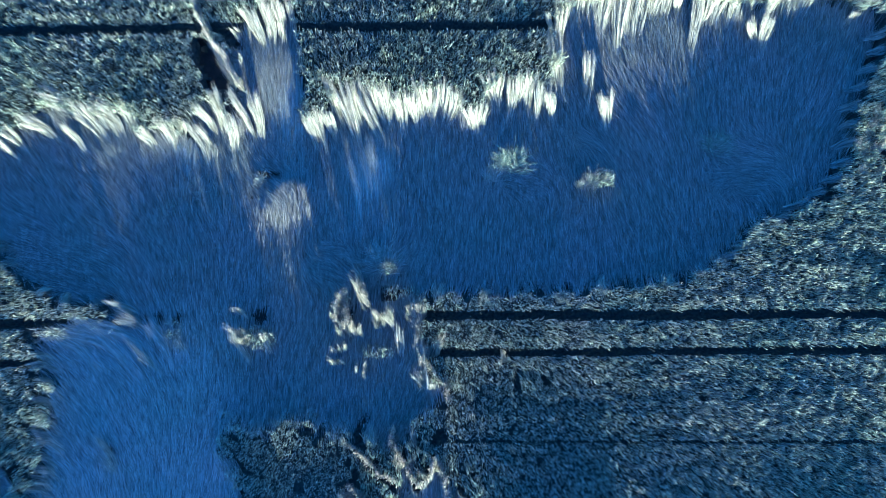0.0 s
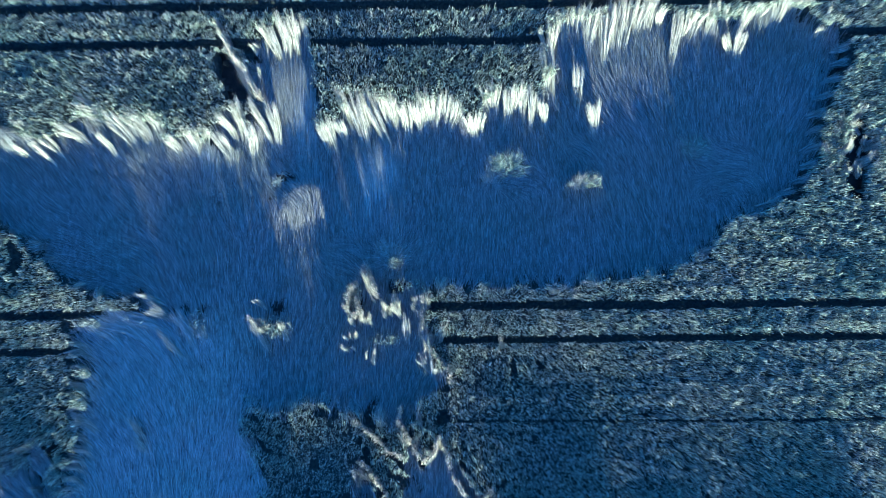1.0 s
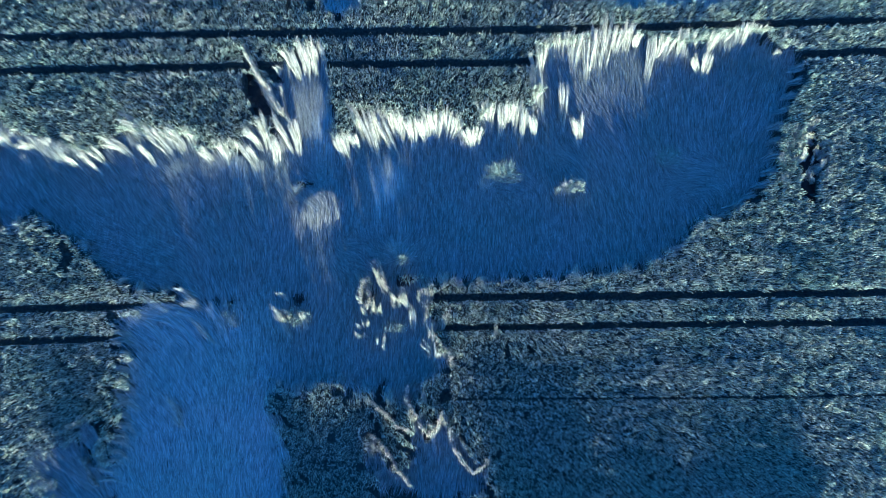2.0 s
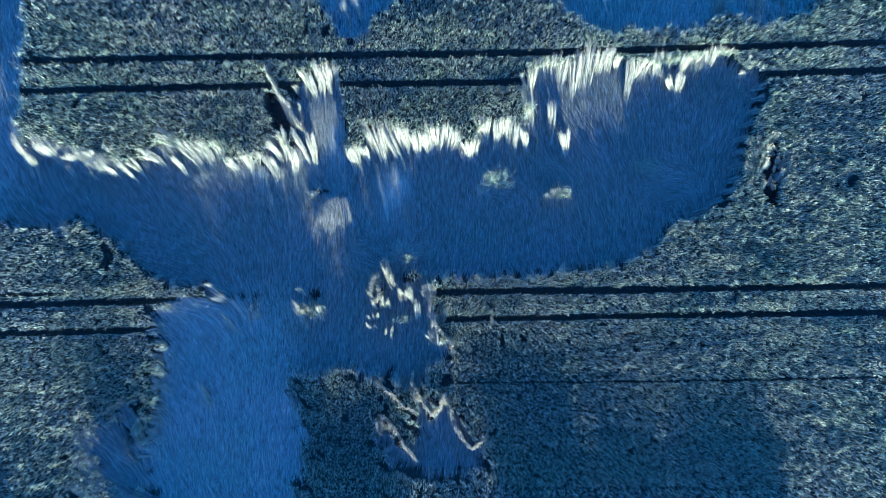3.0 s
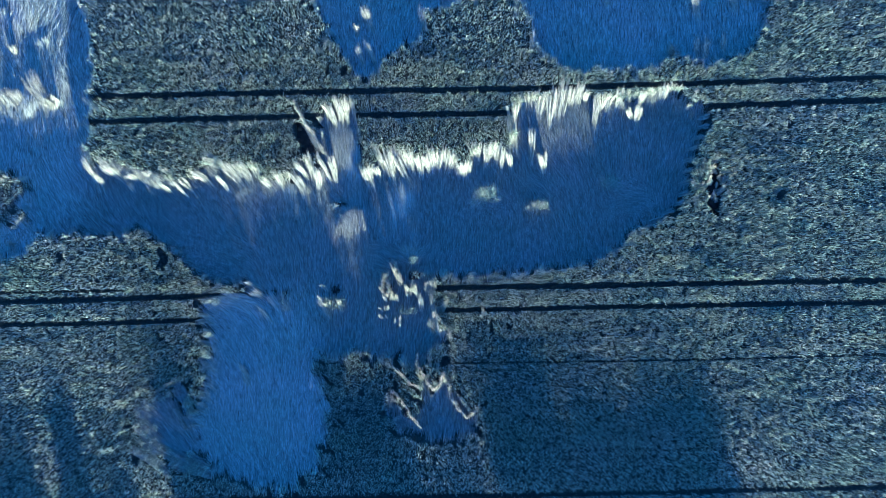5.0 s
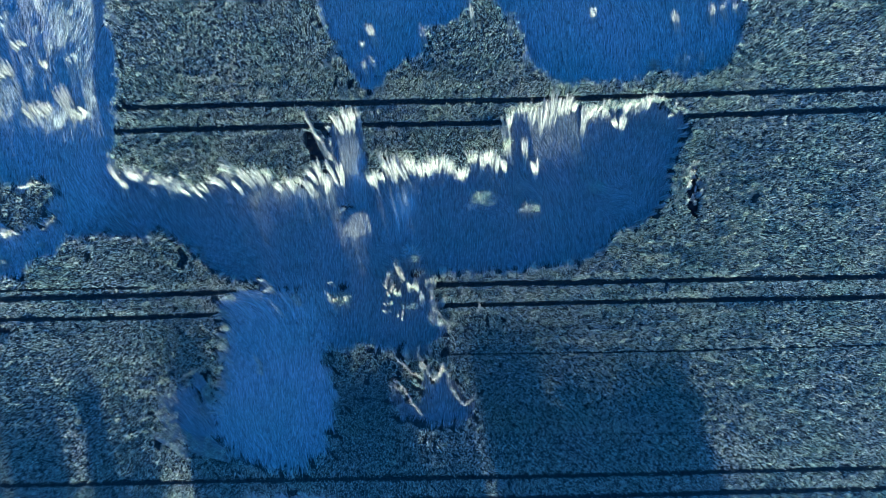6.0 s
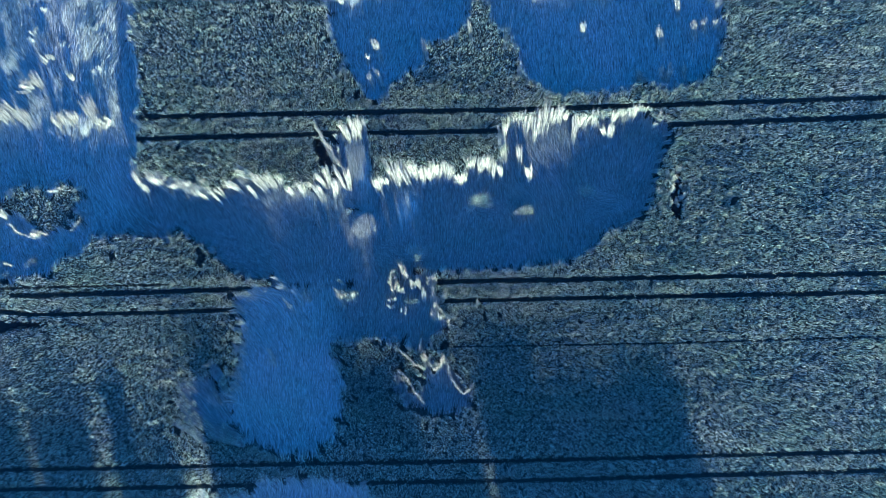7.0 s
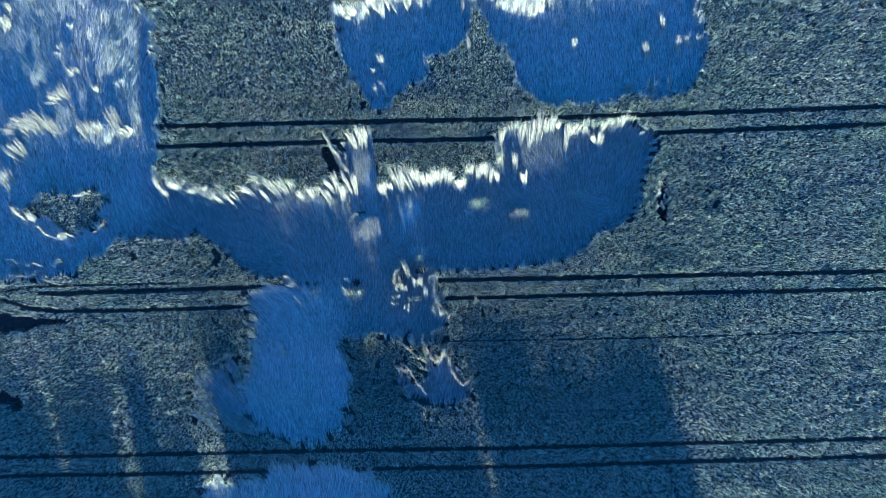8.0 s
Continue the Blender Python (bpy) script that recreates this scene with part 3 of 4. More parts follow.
for k, key in enumerate(LAID):
    patch = new("flattened_crop")
    tagged(patch, LAID_LABELS[key], "flattened crop", "patches of flattened crop", "stuff")
    v, f = grid_faces(all_laid & (cell_owner == k) & (BARE_D[:-1, :-1] > 0))
    part("straw_mat", mesh_of("straw_mat", v, f, MAT), patch, "matted lower layer of straw")
    px, py = x[owner == k], y[owner == k]
    n = len(px)
    raised, up = sample(RAISED, px, py), sample(rise, px, py)
    turn = np.where(up > 0.12, np.radians(edge_lean(px)) + 0.25 * (vnoise(px, py, 0.7, 4) - 0.5), flow_angle(px, py))
    v, f = ribbons(px, py, turn + rng.normal(0, 0.15 + 0.2 * raised, n) + 1.6 * sample(TANGLE, px, py) * (vnoise(px, py, 0.8, 3) - 0.5), rng.uniform(0.35, 0.95, n) * (1 + 0.5 * np.clip(3 * up, 0, 1)), np.where((np.abs(px) < 25) & (np.abs(py) < 15), 0.012, 0.017), 0.05, rng.normal(0.03, 0.06, n) + 0.3 * raised * rng.random(n), mat_height)
    # Patches that catch more sky or sun get the paler straw.
    part("stems", mesh_of("stems", v, f, PALE_STRAW if key in ("west", "south_tongue", "bottom", "feather", "north_west", "north_east") else STRAW), patch)


# ---- sheaves that lean against the edges of the standing crop ----
def fan_arrays(n, spread_low, spread_high, length, z_low, z_high, width, bow=0.0, least=0.8):
    """A bunch of stems from a narrow foot at the origin along y, rising to ragged tips."""
    x0, x1 = rng.normal(0, spread_low, n), rng.uniform(-1, 1, n) * spread_high
    ln = length * rng.uniform(0.5, 1.15, n) * (1 - 0.25 * np.abs(x1) / max(spread_high, 0.01))
    y0 = rng.uniform(-0.1, 0.35, n) * length
    high = z_high * rng.uniform(least, 1.1, n)
    rows = []
    for s in (0.0, 0.5, 1.0):
        rows.append(np.stack([x0 + (x1 - x0) * s + bow * np.sin(s * np.pi) * (0.4 + rng.random(n) * 0.3), y0 + (ln - y0) * s,
                              z_low + (high - z_low) * s ** 0.9 + 0.03 * rng.random(n)], 1))
    side = np.stack([np.cos(r0 := rng.normal(0, 0.5, n)), 0 * r0, np.sin(r0)], 1) * (width * rng.uniform(0.6, 1.4, n) / 2)[:, None]
    v = np.stack([rows[0] - side, rows[0] + side, rows[1] - side, rows[1] + side, rows[2]], 1)
    k = np.arange(n)[:, None, None] * 5
    return v.reshape(-1, 3), (k + np.array([[0, 1, 3], [0, 3, 2], [2, 3, 4]])).reshape(-1, 3)


def fan_mesh(name, n, low, high, length, z_low, z_high, width, material, bow=0.0, least=0.8, fans=1, loose=0.0):
    """One sheaf, or a ragged clump of several small fans joined."""
    vs, fs, count = [], [], 0
    for _ in range(fans):
        v, f = fan_arrays(n // fans, low, high / (1 + 0.7 * loose), length * (rng.uniform(0.55, 1.1) if loose else 1), z_low, z_high * (rng.uniform(0.7, 1.05) if loose else 1), width, bow, least)
        a = rng.normal(0, 0.14) * loose
        x, y = v[:, 0].copy(), v[:, 1].copy()
        v[:, 0] = x * math.cos(a) - y * math.sin(a) + rng.normal(0, 0.28) * loose
        v[:, 1] = x * math.sin(a) + y * math.cos(a) + rng.normal(0, 0.25) * loose
        vs.append(v)
        fs.append(f + count)
        count += len(v)
    return mesh_of(name, np.concatenate(vs), np.concatenate(fs), material)


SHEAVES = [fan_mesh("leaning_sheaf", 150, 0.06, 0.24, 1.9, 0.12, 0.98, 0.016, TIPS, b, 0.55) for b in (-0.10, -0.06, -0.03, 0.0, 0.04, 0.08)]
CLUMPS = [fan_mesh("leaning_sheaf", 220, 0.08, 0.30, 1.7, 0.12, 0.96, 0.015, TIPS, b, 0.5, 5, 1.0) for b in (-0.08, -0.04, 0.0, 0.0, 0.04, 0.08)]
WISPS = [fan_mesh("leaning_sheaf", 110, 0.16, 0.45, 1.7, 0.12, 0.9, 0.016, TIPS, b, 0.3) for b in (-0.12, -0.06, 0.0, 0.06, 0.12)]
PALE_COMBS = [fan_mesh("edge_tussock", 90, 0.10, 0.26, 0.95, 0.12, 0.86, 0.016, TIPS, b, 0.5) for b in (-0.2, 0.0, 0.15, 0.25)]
COMBS = [fan_mesh("edge_tussock", 80, 0.10, 0.22, 0.8, 0.10, 0.52, 0.016, STRAW, b) for b in (-0.2, 0.0, 0.15, 0.25)]
grad_x, grad_y = np.gradient(LAID_D, STEP)
edge = np.argwhere((np.abs(LAID_D) < 0.12) & (BARE_D > 0.2) & (np.abs(GX) < 43) & (np.abs(GY) < 25))
rng.shuffle(edge)
kept_n, kept_o = [], []
SOFT = [key not in ("bottom", "feather") for key in LAID]
for i, j in edge:
    px, py, nx, ny = GX[i, j], GY[i, j], grad_x[i, j], grad_y[i, j]
    facing = ny > 0.5 and SOFT[OWNER[i, j]]
    if facing and (staged[i, j] or tight[i, j] or soft_edge[i, j] or (px < -30 and py < 7 and rng.random() < 0.8)):
        continue
    kept, gap = (kept_n, 0.66) if facing else (kept_o, 0.6 if px > 11 else 0.9)
    if any((px - q[0]) ** 2 + (py - q[1]) ** 2 < gap * gap for q in kept):
        continue
    kept.append((px, py))
    size = rng.uniform(0.65, 1.25)
    if facing:
        way = float(edge_lean(px)) + rng.normal(0, 9)
        ob, back = new("leaning_sheaf", (SHEAVES if rng.random() < 0.5 else CLUMPS)[rng.integers(6)]), rng.uniform(1.15, 1.75)
        tagged(ob, "pale sheaf of grain stems leaning on the standing crop", "sheaf", "sheaves leaning along the crop edge")
    else:
        way = math.degrees(math.atan2(ny, nx)) + rng.normal(0, 22)
        ob, back = new("edge_tussock", (PALE_COMBS if rng.random() < (0.12 if px > 11 else 0.4) else COMBS)[rng.integers(4)]), 0.5
        tagged(ob, "tussock of grain stems bent over the crop edge", "tussock", "tussocks along the crop edge")
    a, low = radians(way), 0.65 if comb[i, j] and not facing else 1.0
    ob.matrix_world = pose(px - math.cos(a) * back * size, py - math.sin(a) * back * size, 0, 0, 0, way - 90) @ Matrix.Diagonal((rng.uniform(0.6, 1.6), size, low * rng.uniform(0.8, 1.1), 1))


# ---- sheaves one by one ----
def sheaf(fx, fy, tx, ty, wide, material=TIPS, low=0.14, high=0.93, bow=0.0, loose=0.0, label="pale sheaf of grain stems leaning on the standing crop",
          group="sheaves leaning along the crop edge"):
    """A sheaf from its foot to its tip: a few strands side by side, gathered at the foot, each with its own ragged end."""
    long = math.hypot(tx - fx, ty - fy)
    n = int(70 + 150 * wide * long)
    strands = max(2, int(round(wide / 0.16)))
    s_x = (np.arange(strands) + 0.5) / strands - 0.5 + rng.normal(0, 0.06, strands)
    s_len, s_foot, s_z = rng.uniform(0.86, 1.2, strands), rng.uniform(-0.25, 0.2, strands), rng.uniform(0.8, 1.05, strands)
    k = rng.integers(0, strands, n)
    x1 = (s_x[k] + rng.normal(0, 0.30 / strands, n)) * wide
    x1 = x1 + rng.normal(0, 1, n) * loose * wide
    x0 = 0.35 * x1 + rng.normal(0, 0.035 + 0.6 * loose * wide, n)
    y0 = (s_foot[k] + rng.uniform(-0.15, 0.3, n)) * long
    y1 = long * s_len[k] * rng.uniform(0.78, 1.06, n)
    top = high * s_z[k] * rng.uniform(0.72, 1.06, n)
    rows = []
    for s in (0.0, 0.5, 1.0):
        z = low + (top - low) * (s ** 0.85) * np.clip((y0 + (y1 - y0) * s) / long + 0.25, 0, 1)
        rows.append(np.stack([x0 + (x1 - x0) * s + bow * wide * 4 * s * (1 - s), y0 + (y1 - y0) * s, z + 0.05 * rng.random(n)], 1))
    roll = rng.normal(0, 0.5, n)
    side = np.stack([np.cos(roll), 0 * roll, np.sin(roll)], 1) * (0.014 * rng.uniform(0.6, 1.4, n) / 2)[:, None]
    v = np.stack([rows[0] - side, rows[0] + side, rows[1] - side, rows[1] + side, rows[2]], 1)
    i = np.arange(n)[:, None, None] * 5
    ob = new("leaning_sheaf", mesh_of("leaning_sheaf", v.reshape(-1, 3), (i + np.array([[0, 1, 3], [0, 3, 2], [2, 3, 4]])).reshape(-1, 3), material))
    ob.matrix_world = pose(fx, fy, 0, 0, 0, math.degrees(math.atan2(ty - fy, tx - fx)) - 90)
    return tagged(ob, label, "sheaf", group)


# Foot, tip and width of each.
LANE_SHEAVES = [(-26.39, 4.75, -27.09, 6.89, 0.67), (-25.91, 4.56, -26.36, 5.97, 0.60), (-24.52, 5.29, -25.44, 6.32, 0.75), (-23.03, 5.09, -23.98, 5.76, 0.75), (-21.54, 4.88, -22.51, 5.92, 0.82), (-20.79, 5.25, -21.40, 6.28, 0.67), (-19.37, 4.57, -19.98, 5.41, 0.77), (-17.94, 4.95, -19.22, 5.91, 0.98), (-16.64, 4.56, -17.26, 5.55, 0.62), (-16.25, 5.59, -18.20, 6.99, 1.08), (-15.74, 5.08, -16.80, 6.49, 0.98), (-14.96, 5.08, -15.91, 6.48, 1.08), (-14.44, 5.59, -14.72, 6.56, 0.98), (-13.20, 4.30, -14.01, 5.47, 0.72), (-12.50, 4.43, -12.87, 5.85, 0.93), (-12.19, 5.07, -12.24, 5.97, 0.88), (-10.95, 3.91, -11.61, 5.72, 0.93), (-10.70, 5.32, -11.36, 6.35, 0.72), (-10.31, 5.45, -10.60, 7.23, 0.83), (-9.79, 4.55, -9.84, 5.97, 0.83), (-8.76, 4.81, -9.77, 6.97, 0.52), (-8.58, 5.19, -8.83, 6.97, 0.77)]
NECK_SHEAVES = [(-8.38, 8.91, -8.96, 10.74, 0.77), (-8.07, 9.04, -8.33, 11.12, 0.88), (-7.61, 9.30, -7.70, 11.24, 0.88), (-7.22, 9.55, -7.25, 11.11, 0.62), (-8.89, 9.81, -9.34, 10.87, 0.62), (-9.62, 9.56, -9.72, 9.91, 0.46)]
MAT_SHEAVES = [(-6.01, 4.62, -6.44, 5.96, 0.36), (-5.68, 4.80, -6.11, 6.33, 0.52), (-5.16, 5.06, -5.61, 6.21, 0.62), (-4.91, 5.82, -5.56, 7.84, 0.52), (-4.14, 4.93, -4.80, 7.33, 0.67), (-3.88, 5.57, -4.30, 7.71, 0.52), (-3.11, 5.05, -4.05, 6.96, 0.62), (-2.98, 5.82, -3.67, 7.83, 0.57), (-2.73, 5.82, -2.97, 7.45, 0.67), (-2.16, 5.56, -2.42, 7.08, 0.77), (-1.50, 5.69, -1.72, 7.07, 0.72), (-1.19, 6.07, -1.46, 7.58, 0.67), (-0.80, 6.07, -0.79, 7.32, 0.88), (-0.34, 6.07, -0.16, 7.45, 0.67), (-0.04, 5.89, 0.39, 7.19, 0.62)]
MAT_SHEAVES_FURTHER = [(1.11, 5.30, 0.84, 6.32, 0.72), (1.50, 5.43, 1.42, 6.57, 0.67), (2.01, 6.58, 1.59, 7.82, 0.67), (2.14, 6.58, 2.19, 7.94, 0.57), (2.65, 6.06, 2.72, 7.56, 0.57), (3.03, 6.57, 3.22, 7.94, 0.62), (3.54, 6.44, 3.72, 7.81, 0.52), (3.92, 6.06, 3.96, 7.43, 0.46), (4.64, 5.80, 4.39, 7.06, 0.57), (4.89, 7.46, 4.54, 9.68, 0.62), (4.81, 9.76, 4.22, 10.44, 0.31), (6.09, 6.57, 6.09, 8.55, 0.57), (7.11, 5.67, 6.88, 6.93, 0.72)]
CORNER_SHEAVES = [(5.01, 7.92, 4.40, 9.81, 0.60), (4.93, 9.55, 4.93, 10.82, 0.60), (5.52, 10.13, 5.43, 11.40, 0.75), (6.26, 10.27, 6.39, 11.68, 0.90), (6.85, 9.97, 7.02, 11.39, 0.75), (7.59, 9.08, 7.60, 11.24, 0.75), (8.03, 9.82, 8.04, 11.81, 0.78), (8.48, 9.96, 8.68, 12.30, 0.78), (9.07, 10.55, 9.29, 11.80, 0.84), (9.66, 10.54, 9.87, 12.09, 0.72), (10.25, 10.83, 10.27, 11.50, 0.60), (10.83, 8.90, 11.02, 11.06, 0.54), (11.28, 10.08, 11.37, 11.20, 0.78), (11.87, 10.52, 12.01, 11.34, 0.84), (12.61, 10.37, 12.82, 11.68, 0.72), (13.35, 10.66, 13.68, 11.47, 0.78)]
CORNER_SHEAVES_FURTHER = [(13.98, 8.88, 14.11, 10.45, 0.72), (13.87, 9.32, 13.10, 10.31, 0.54), (14.23, 10.35, 14.55, 11.61, 0.72), (14.82, 10.94, 15.19, 11.75, 0.78), (15.85, 10.78, 16.06, 12.03, 0.78), (16.44, 11.22, 16.63, 12.11, 0.72), (17.03, 11.36, 17.15, 11.87, 0.60), (17.99, 10.02, 17.89, 10.48, 0.48), (18.19, 10.47, 18.36, 11.57, 0.30)]
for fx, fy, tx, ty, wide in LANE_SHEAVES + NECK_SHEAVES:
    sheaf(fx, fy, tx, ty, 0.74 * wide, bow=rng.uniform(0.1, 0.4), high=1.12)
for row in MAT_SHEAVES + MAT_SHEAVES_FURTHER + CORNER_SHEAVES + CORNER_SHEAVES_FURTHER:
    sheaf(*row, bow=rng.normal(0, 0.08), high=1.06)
for row in ((-37.62, 11.05, -39.10, 12.80, 2.00), (-38.94, 11.07, -40.57, 12.15, 2.10), (-38.97, 8.71, -40.29, 10.37, 1.89), (-36.05, 10.60, -37.02, 12.51, 1.05), (-32.90, 10.19, -33.90, 12.20, 1.47), (-32.11, 10.44, -32.85, 12.18, 1.47), (-30.27, 10.30, -31.27, 13.20, 1.26), (-29.74, 10.66, -30.00, 11.62, 1.47), (-34.96, 13.37, -36.19, 15.36, 1.79), (-35.64, 13.64, -36.73, 14.69, 1.58), (-34.39, 15.98, -34.76, 17.15, 1.26), (-32.57, 14.64, -32.54, 15.56, 0.74), (-40.33, 5.84, -41.16, 7.89, 1.47), (-40.89, 20.81, -41.04, 22.04, 1.16), (-27.64, 20.85, -28.51, 23.19, 0.84), (-26.95, 21.10, -27.75, 21.98, 0.74), (-39.17, 2.78, -40.17, 4.49, 0.74), (-40.45, 22.11, -40.61, 23.23, 0.84)):
    sheaf(*row, bow=rng.uniform(0.0, 0.35), high=0.85, label="pale half-raised sheaf of grain stems in the tangled crop", group="half-raised sheaves by the field's end")
for _ in range(16):
    px, py, way, high = rng.uniform(-38, -29.5), rng.uniform(12.5, 23), rng.normal(100, 14), rng.uniform(0.4, 0.6)
    sheaf(px, py, px + math.cos(radians(way)), py + math.sin(radians(way)) * rng.uniform(0.6, 1.2), rng.uniform(0.5, 1.2), PALE_STRAW, 0.2, high,
          label="pale half-raised sheaf of grain stems in the tangled crop", group="half-raised sheaves by the field's end")


for row in ((-7.49, 4.81, -8.02, 8.93, 1.03), (-7.05, 3.66, -7.31, 8.42, 0.88), (-7.93, 5.71, -8.28, 9.06, 0.83), (-7.23, 6.23, -7.51, 8.93, 1.03), (-4.84, 0.57, -4.97, 3.98, 1.03), (-4.01, 1.08, -4.34, 4.36, 1.03), (-3.30, 1.85, -3.58, 4.87, 1.03), (-2.60, 2.62, -2.84, 5.12, 0.77), (-4.53, 2.88, -4.82, 5.12, 0.88), (-2.73, 0.57, -2.74, 2.84, 0.67), (-12.01, 3.66, -12.15, 5.14, 0.77), (-10.71, 3.66, -10.95, 4.88, 0.88), (-14.60, 3.67, -15.16, 5.14, 1.03)):
    sheaf(*row, PALE_STRAW if rng.random() < 0.5 else STRAW, 0.14, rng.uniform(0.38, 0.52), rng.normal(0, 0.1), 0.3, "streak of loosely raised stems in the flattened crop", "raised streaks in the flattened crop")
for row in ((15.27, 3.50, 12.50, 3.65, 0.96), (14.13, 2.87, 11.36, 2.46, 0.58), (13.88, 4.02, 11.36, 4.67, 0.64), (14.64, 4.27, 11.99, 4.57, 0.58), (14.89, 2.87, 12.75, 2.97, 0.71), (13.62, 3.38, 11.49, 3.15, 0.58), (-1.45, 0.32, -3.48, -0.83, 0.64), (-1.71, -0.58, -3.99, -1.09, 0.48), (-4.02, -0.33, -6.34, 0.06, 0.48), (-5.05, -0.58, -6.41, -0.32, 0.38), (7.51, 3.64, 5.68, 5.01, 0.48), (7.26, 4.41, 5.42, 5.52, 0.48)):
    sheaf(*row, STRAW, 0.14, rng.uniform(0.26, 0.42), rng.normal(0, 0.5), 0.4, "low knot of stems swept aside in the flattened crop", "raised streaks in the flattened crop")


for row in ((18.72, 16.71, 18.31, 18.63, 0.58), (20.17, 19.57, 19.85, 21.20, 0.47), (12.05, 17.87, 11.79, 19.10, 0.42), (21.71, 17.34, 21.27, 19.10, 0.68), (22.61, 17.96, 22.05, 19.35, 0.63), (23.71, 18.36, 23.19, 19.33, 0.53), (18.68, 13.94, 18.37, 15.52, 0.47), (20.62, 14.43, 20.34, 15.49, 0.42), (17.33, 14.27, 16.29, 14.78, 0.74), (19.20, 13.72, 19.14, 15.25, 0.53), (-5.52, 16.21, -6.12, 17.99, 0.63), (-6.73, 15.92, -6.76, 16.70, 0.42), (-5.30, 13.59, -6.16, 15.40, 0.42), (-6.25, 13.60, -6.79, 15.15, 0.42), (-8.53, 15.32, -9.38, 15.71, 0.63)):
    sheaf(*row, TIPS, 0.16, 0.85, rng.normal(0, 0.1), 0.1, "small bright sheaf of half-raised stems in flattened crop", "small sheaves in the flattened crop")
for row in ((-14.59, -5.22, -16.76, -3.11, 0.67), (-14.98, -4.71, -17.45, -3.62, 0.77), (-14.20, -4.19, -16.38, -3.29, 0.62), (-16.28, -5.23, -17.78, -3.74, 0.77), (-12.78, -5.09, -13.70, -3.23, 0.62), (-15.24, -9.86, -15.86, -8.30, 0.41)):
    sheaf(*row, PALE_STRAW, 0.16, 0.72, rng.uniform(0.1, 0.4), 0.05, "long wisp of half-laid stems at the tongue's head", "wisps at the tongue's head")
for row in ((-14.41, -2.82, -15.28, -2.29, 0.23), (-14.02, -3.54, -14.89, -3.17, 0.36), (-9.13, -5.07, -9.84, -3.71, 0.36), (-8.15, -4.68, -8.40, -3.71, 0.36), (-9.34, -3.02, -9.66, -2.58, 0.31), (-15.21, -9.92, -15.86, -8.25, 0.36)):
    sheaf(*row, TIPS, 0.2, 0.95, rng.uniform(-0.1, 0.3), 0.05, "small bright sheaf of half-raised stems in flattened crop", "small sheaves in the flattened crop")


for row in ((18.68, 9.50, 19.39, 9.69, 0.43), (18.65, 8.77, 19.35, 8.96, 0.43), (18.23, 7.95, 18.95, 8.14, 0.43), (17.79, 7.15, 18.51, 7.36, 0.43), (17.55, 6.27, 18.27, 6.48, 0.43), (17.41, 5.40, 18.12, 5.61, 0.43), (17.31, 4.60, 18.03, 4.82, 0.43), (17.19, 3.78, 17.91, 4.01, 0.43), (16.75, 3.04, 17.47, 3.28, 0.43), (16.04, 2.46, 16.77, 2.70, 0.43), (15.16, 1.87, 15.89, 2.12, 0.43), (14.27, 1.29, 15.01, 1.55, 0.43), (13.39, 0.71, 14.14, 0.97, 0.43), (12.86, 0.12, 13.62, 0.38, 0.43), (12.03, -0.47, 12.80, -0.20, 0.43)):
    sheaf(*row, STRAW, 0.3, 0.84, rng.uniform(-0.2, 0.2), 0.06, "dim comb of stems bent outwards over the crop edge", "combs along the broad mat's side")
for row in ((19.31, 5.58, 18.71, 6.29, 0.45), (18.45, 4.05, 17.89, 4.84, 0.42), (18.89, 4.05, 18.61, 4.67, 0.42), (19.81, 5.46, 19.28, 5.93, 0.36), (20.33, 4.75, 19.82, 5.24, 0.33), (18.56, 2.81, 18.09, 3.66, 0.36), (20.45, 3.98, 20.31, 4.60, 0.36), (19.51, 4.93, 18.99, 5.47, 0.30)):
    sheaf(*row, TIPS, 0.3, 1.0, rng.normal(0, 0.1), 0.08, "pale ruffled sheaf beside a gap in the standing crop", "small sheaves in the standing crop")


def ridge(line, high=1.0, dense=150, label="thin bright ridge of upright stems at a crop edge"):
    """Stems that still stand along the rim of a hollow, in a ragged row."""
    p = np.array(line)
    seg = np.hypot(*(p[1:] - p[:-1]).T)
    run = np.concatenate([[0], np.cumsum(seg)])
    n = int(dense * run[-1])
    u = rng.uniform(0, run[-1], n)
    x, y = np.interp(u, run, p[:, 0]) - p[0, 0], np.interp(u, run, p[:, 1]) - p[0, 1]
    x, y = x + rng.normal(0, 0.05, n) + 0.12 * (vnoise(u, 0 * u, 0.3, 2) - 0.5), y + rng.normal(0, 0.05, n)
    top = high * (0.82 + 0.25 * vnoise(u, 0 * u, 0.35, 4)) * rng.uniform(0.8, 1.05, n)
    lean = rng.normal((-0.04, 0.10), 0.05, (n, 2))
    foot = np.stack([x, y, 0.35 * np.ones(n)], 1)
    tip = np.stack([x + lean[:, 0], y + lean[:, 1], top], 1)
    a = rng.normal(0, 0.6, n)
    side = np.stack([np.cos(a), np.sin(a), 0 * a], 1) * 0.009
    v = np.stack([foot - side, foot + side, tip - side * 1.2, tip + side * 1.2, tip + np.stack([lean[:, 0] * 0.5, lean[:, 1] * 0.5, 0.03 + 0 * a], 1)], 1)
    i = np.arange(n)[:, None, None] * 5
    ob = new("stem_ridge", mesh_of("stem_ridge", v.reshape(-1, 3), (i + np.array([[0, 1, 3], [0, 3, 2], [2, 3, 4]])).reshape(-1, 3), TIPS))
    ob.location = (p[0, 0], p[0, 1], 0)
    return tagged(ob, label, "crop ridge", "ridges of upright stems")


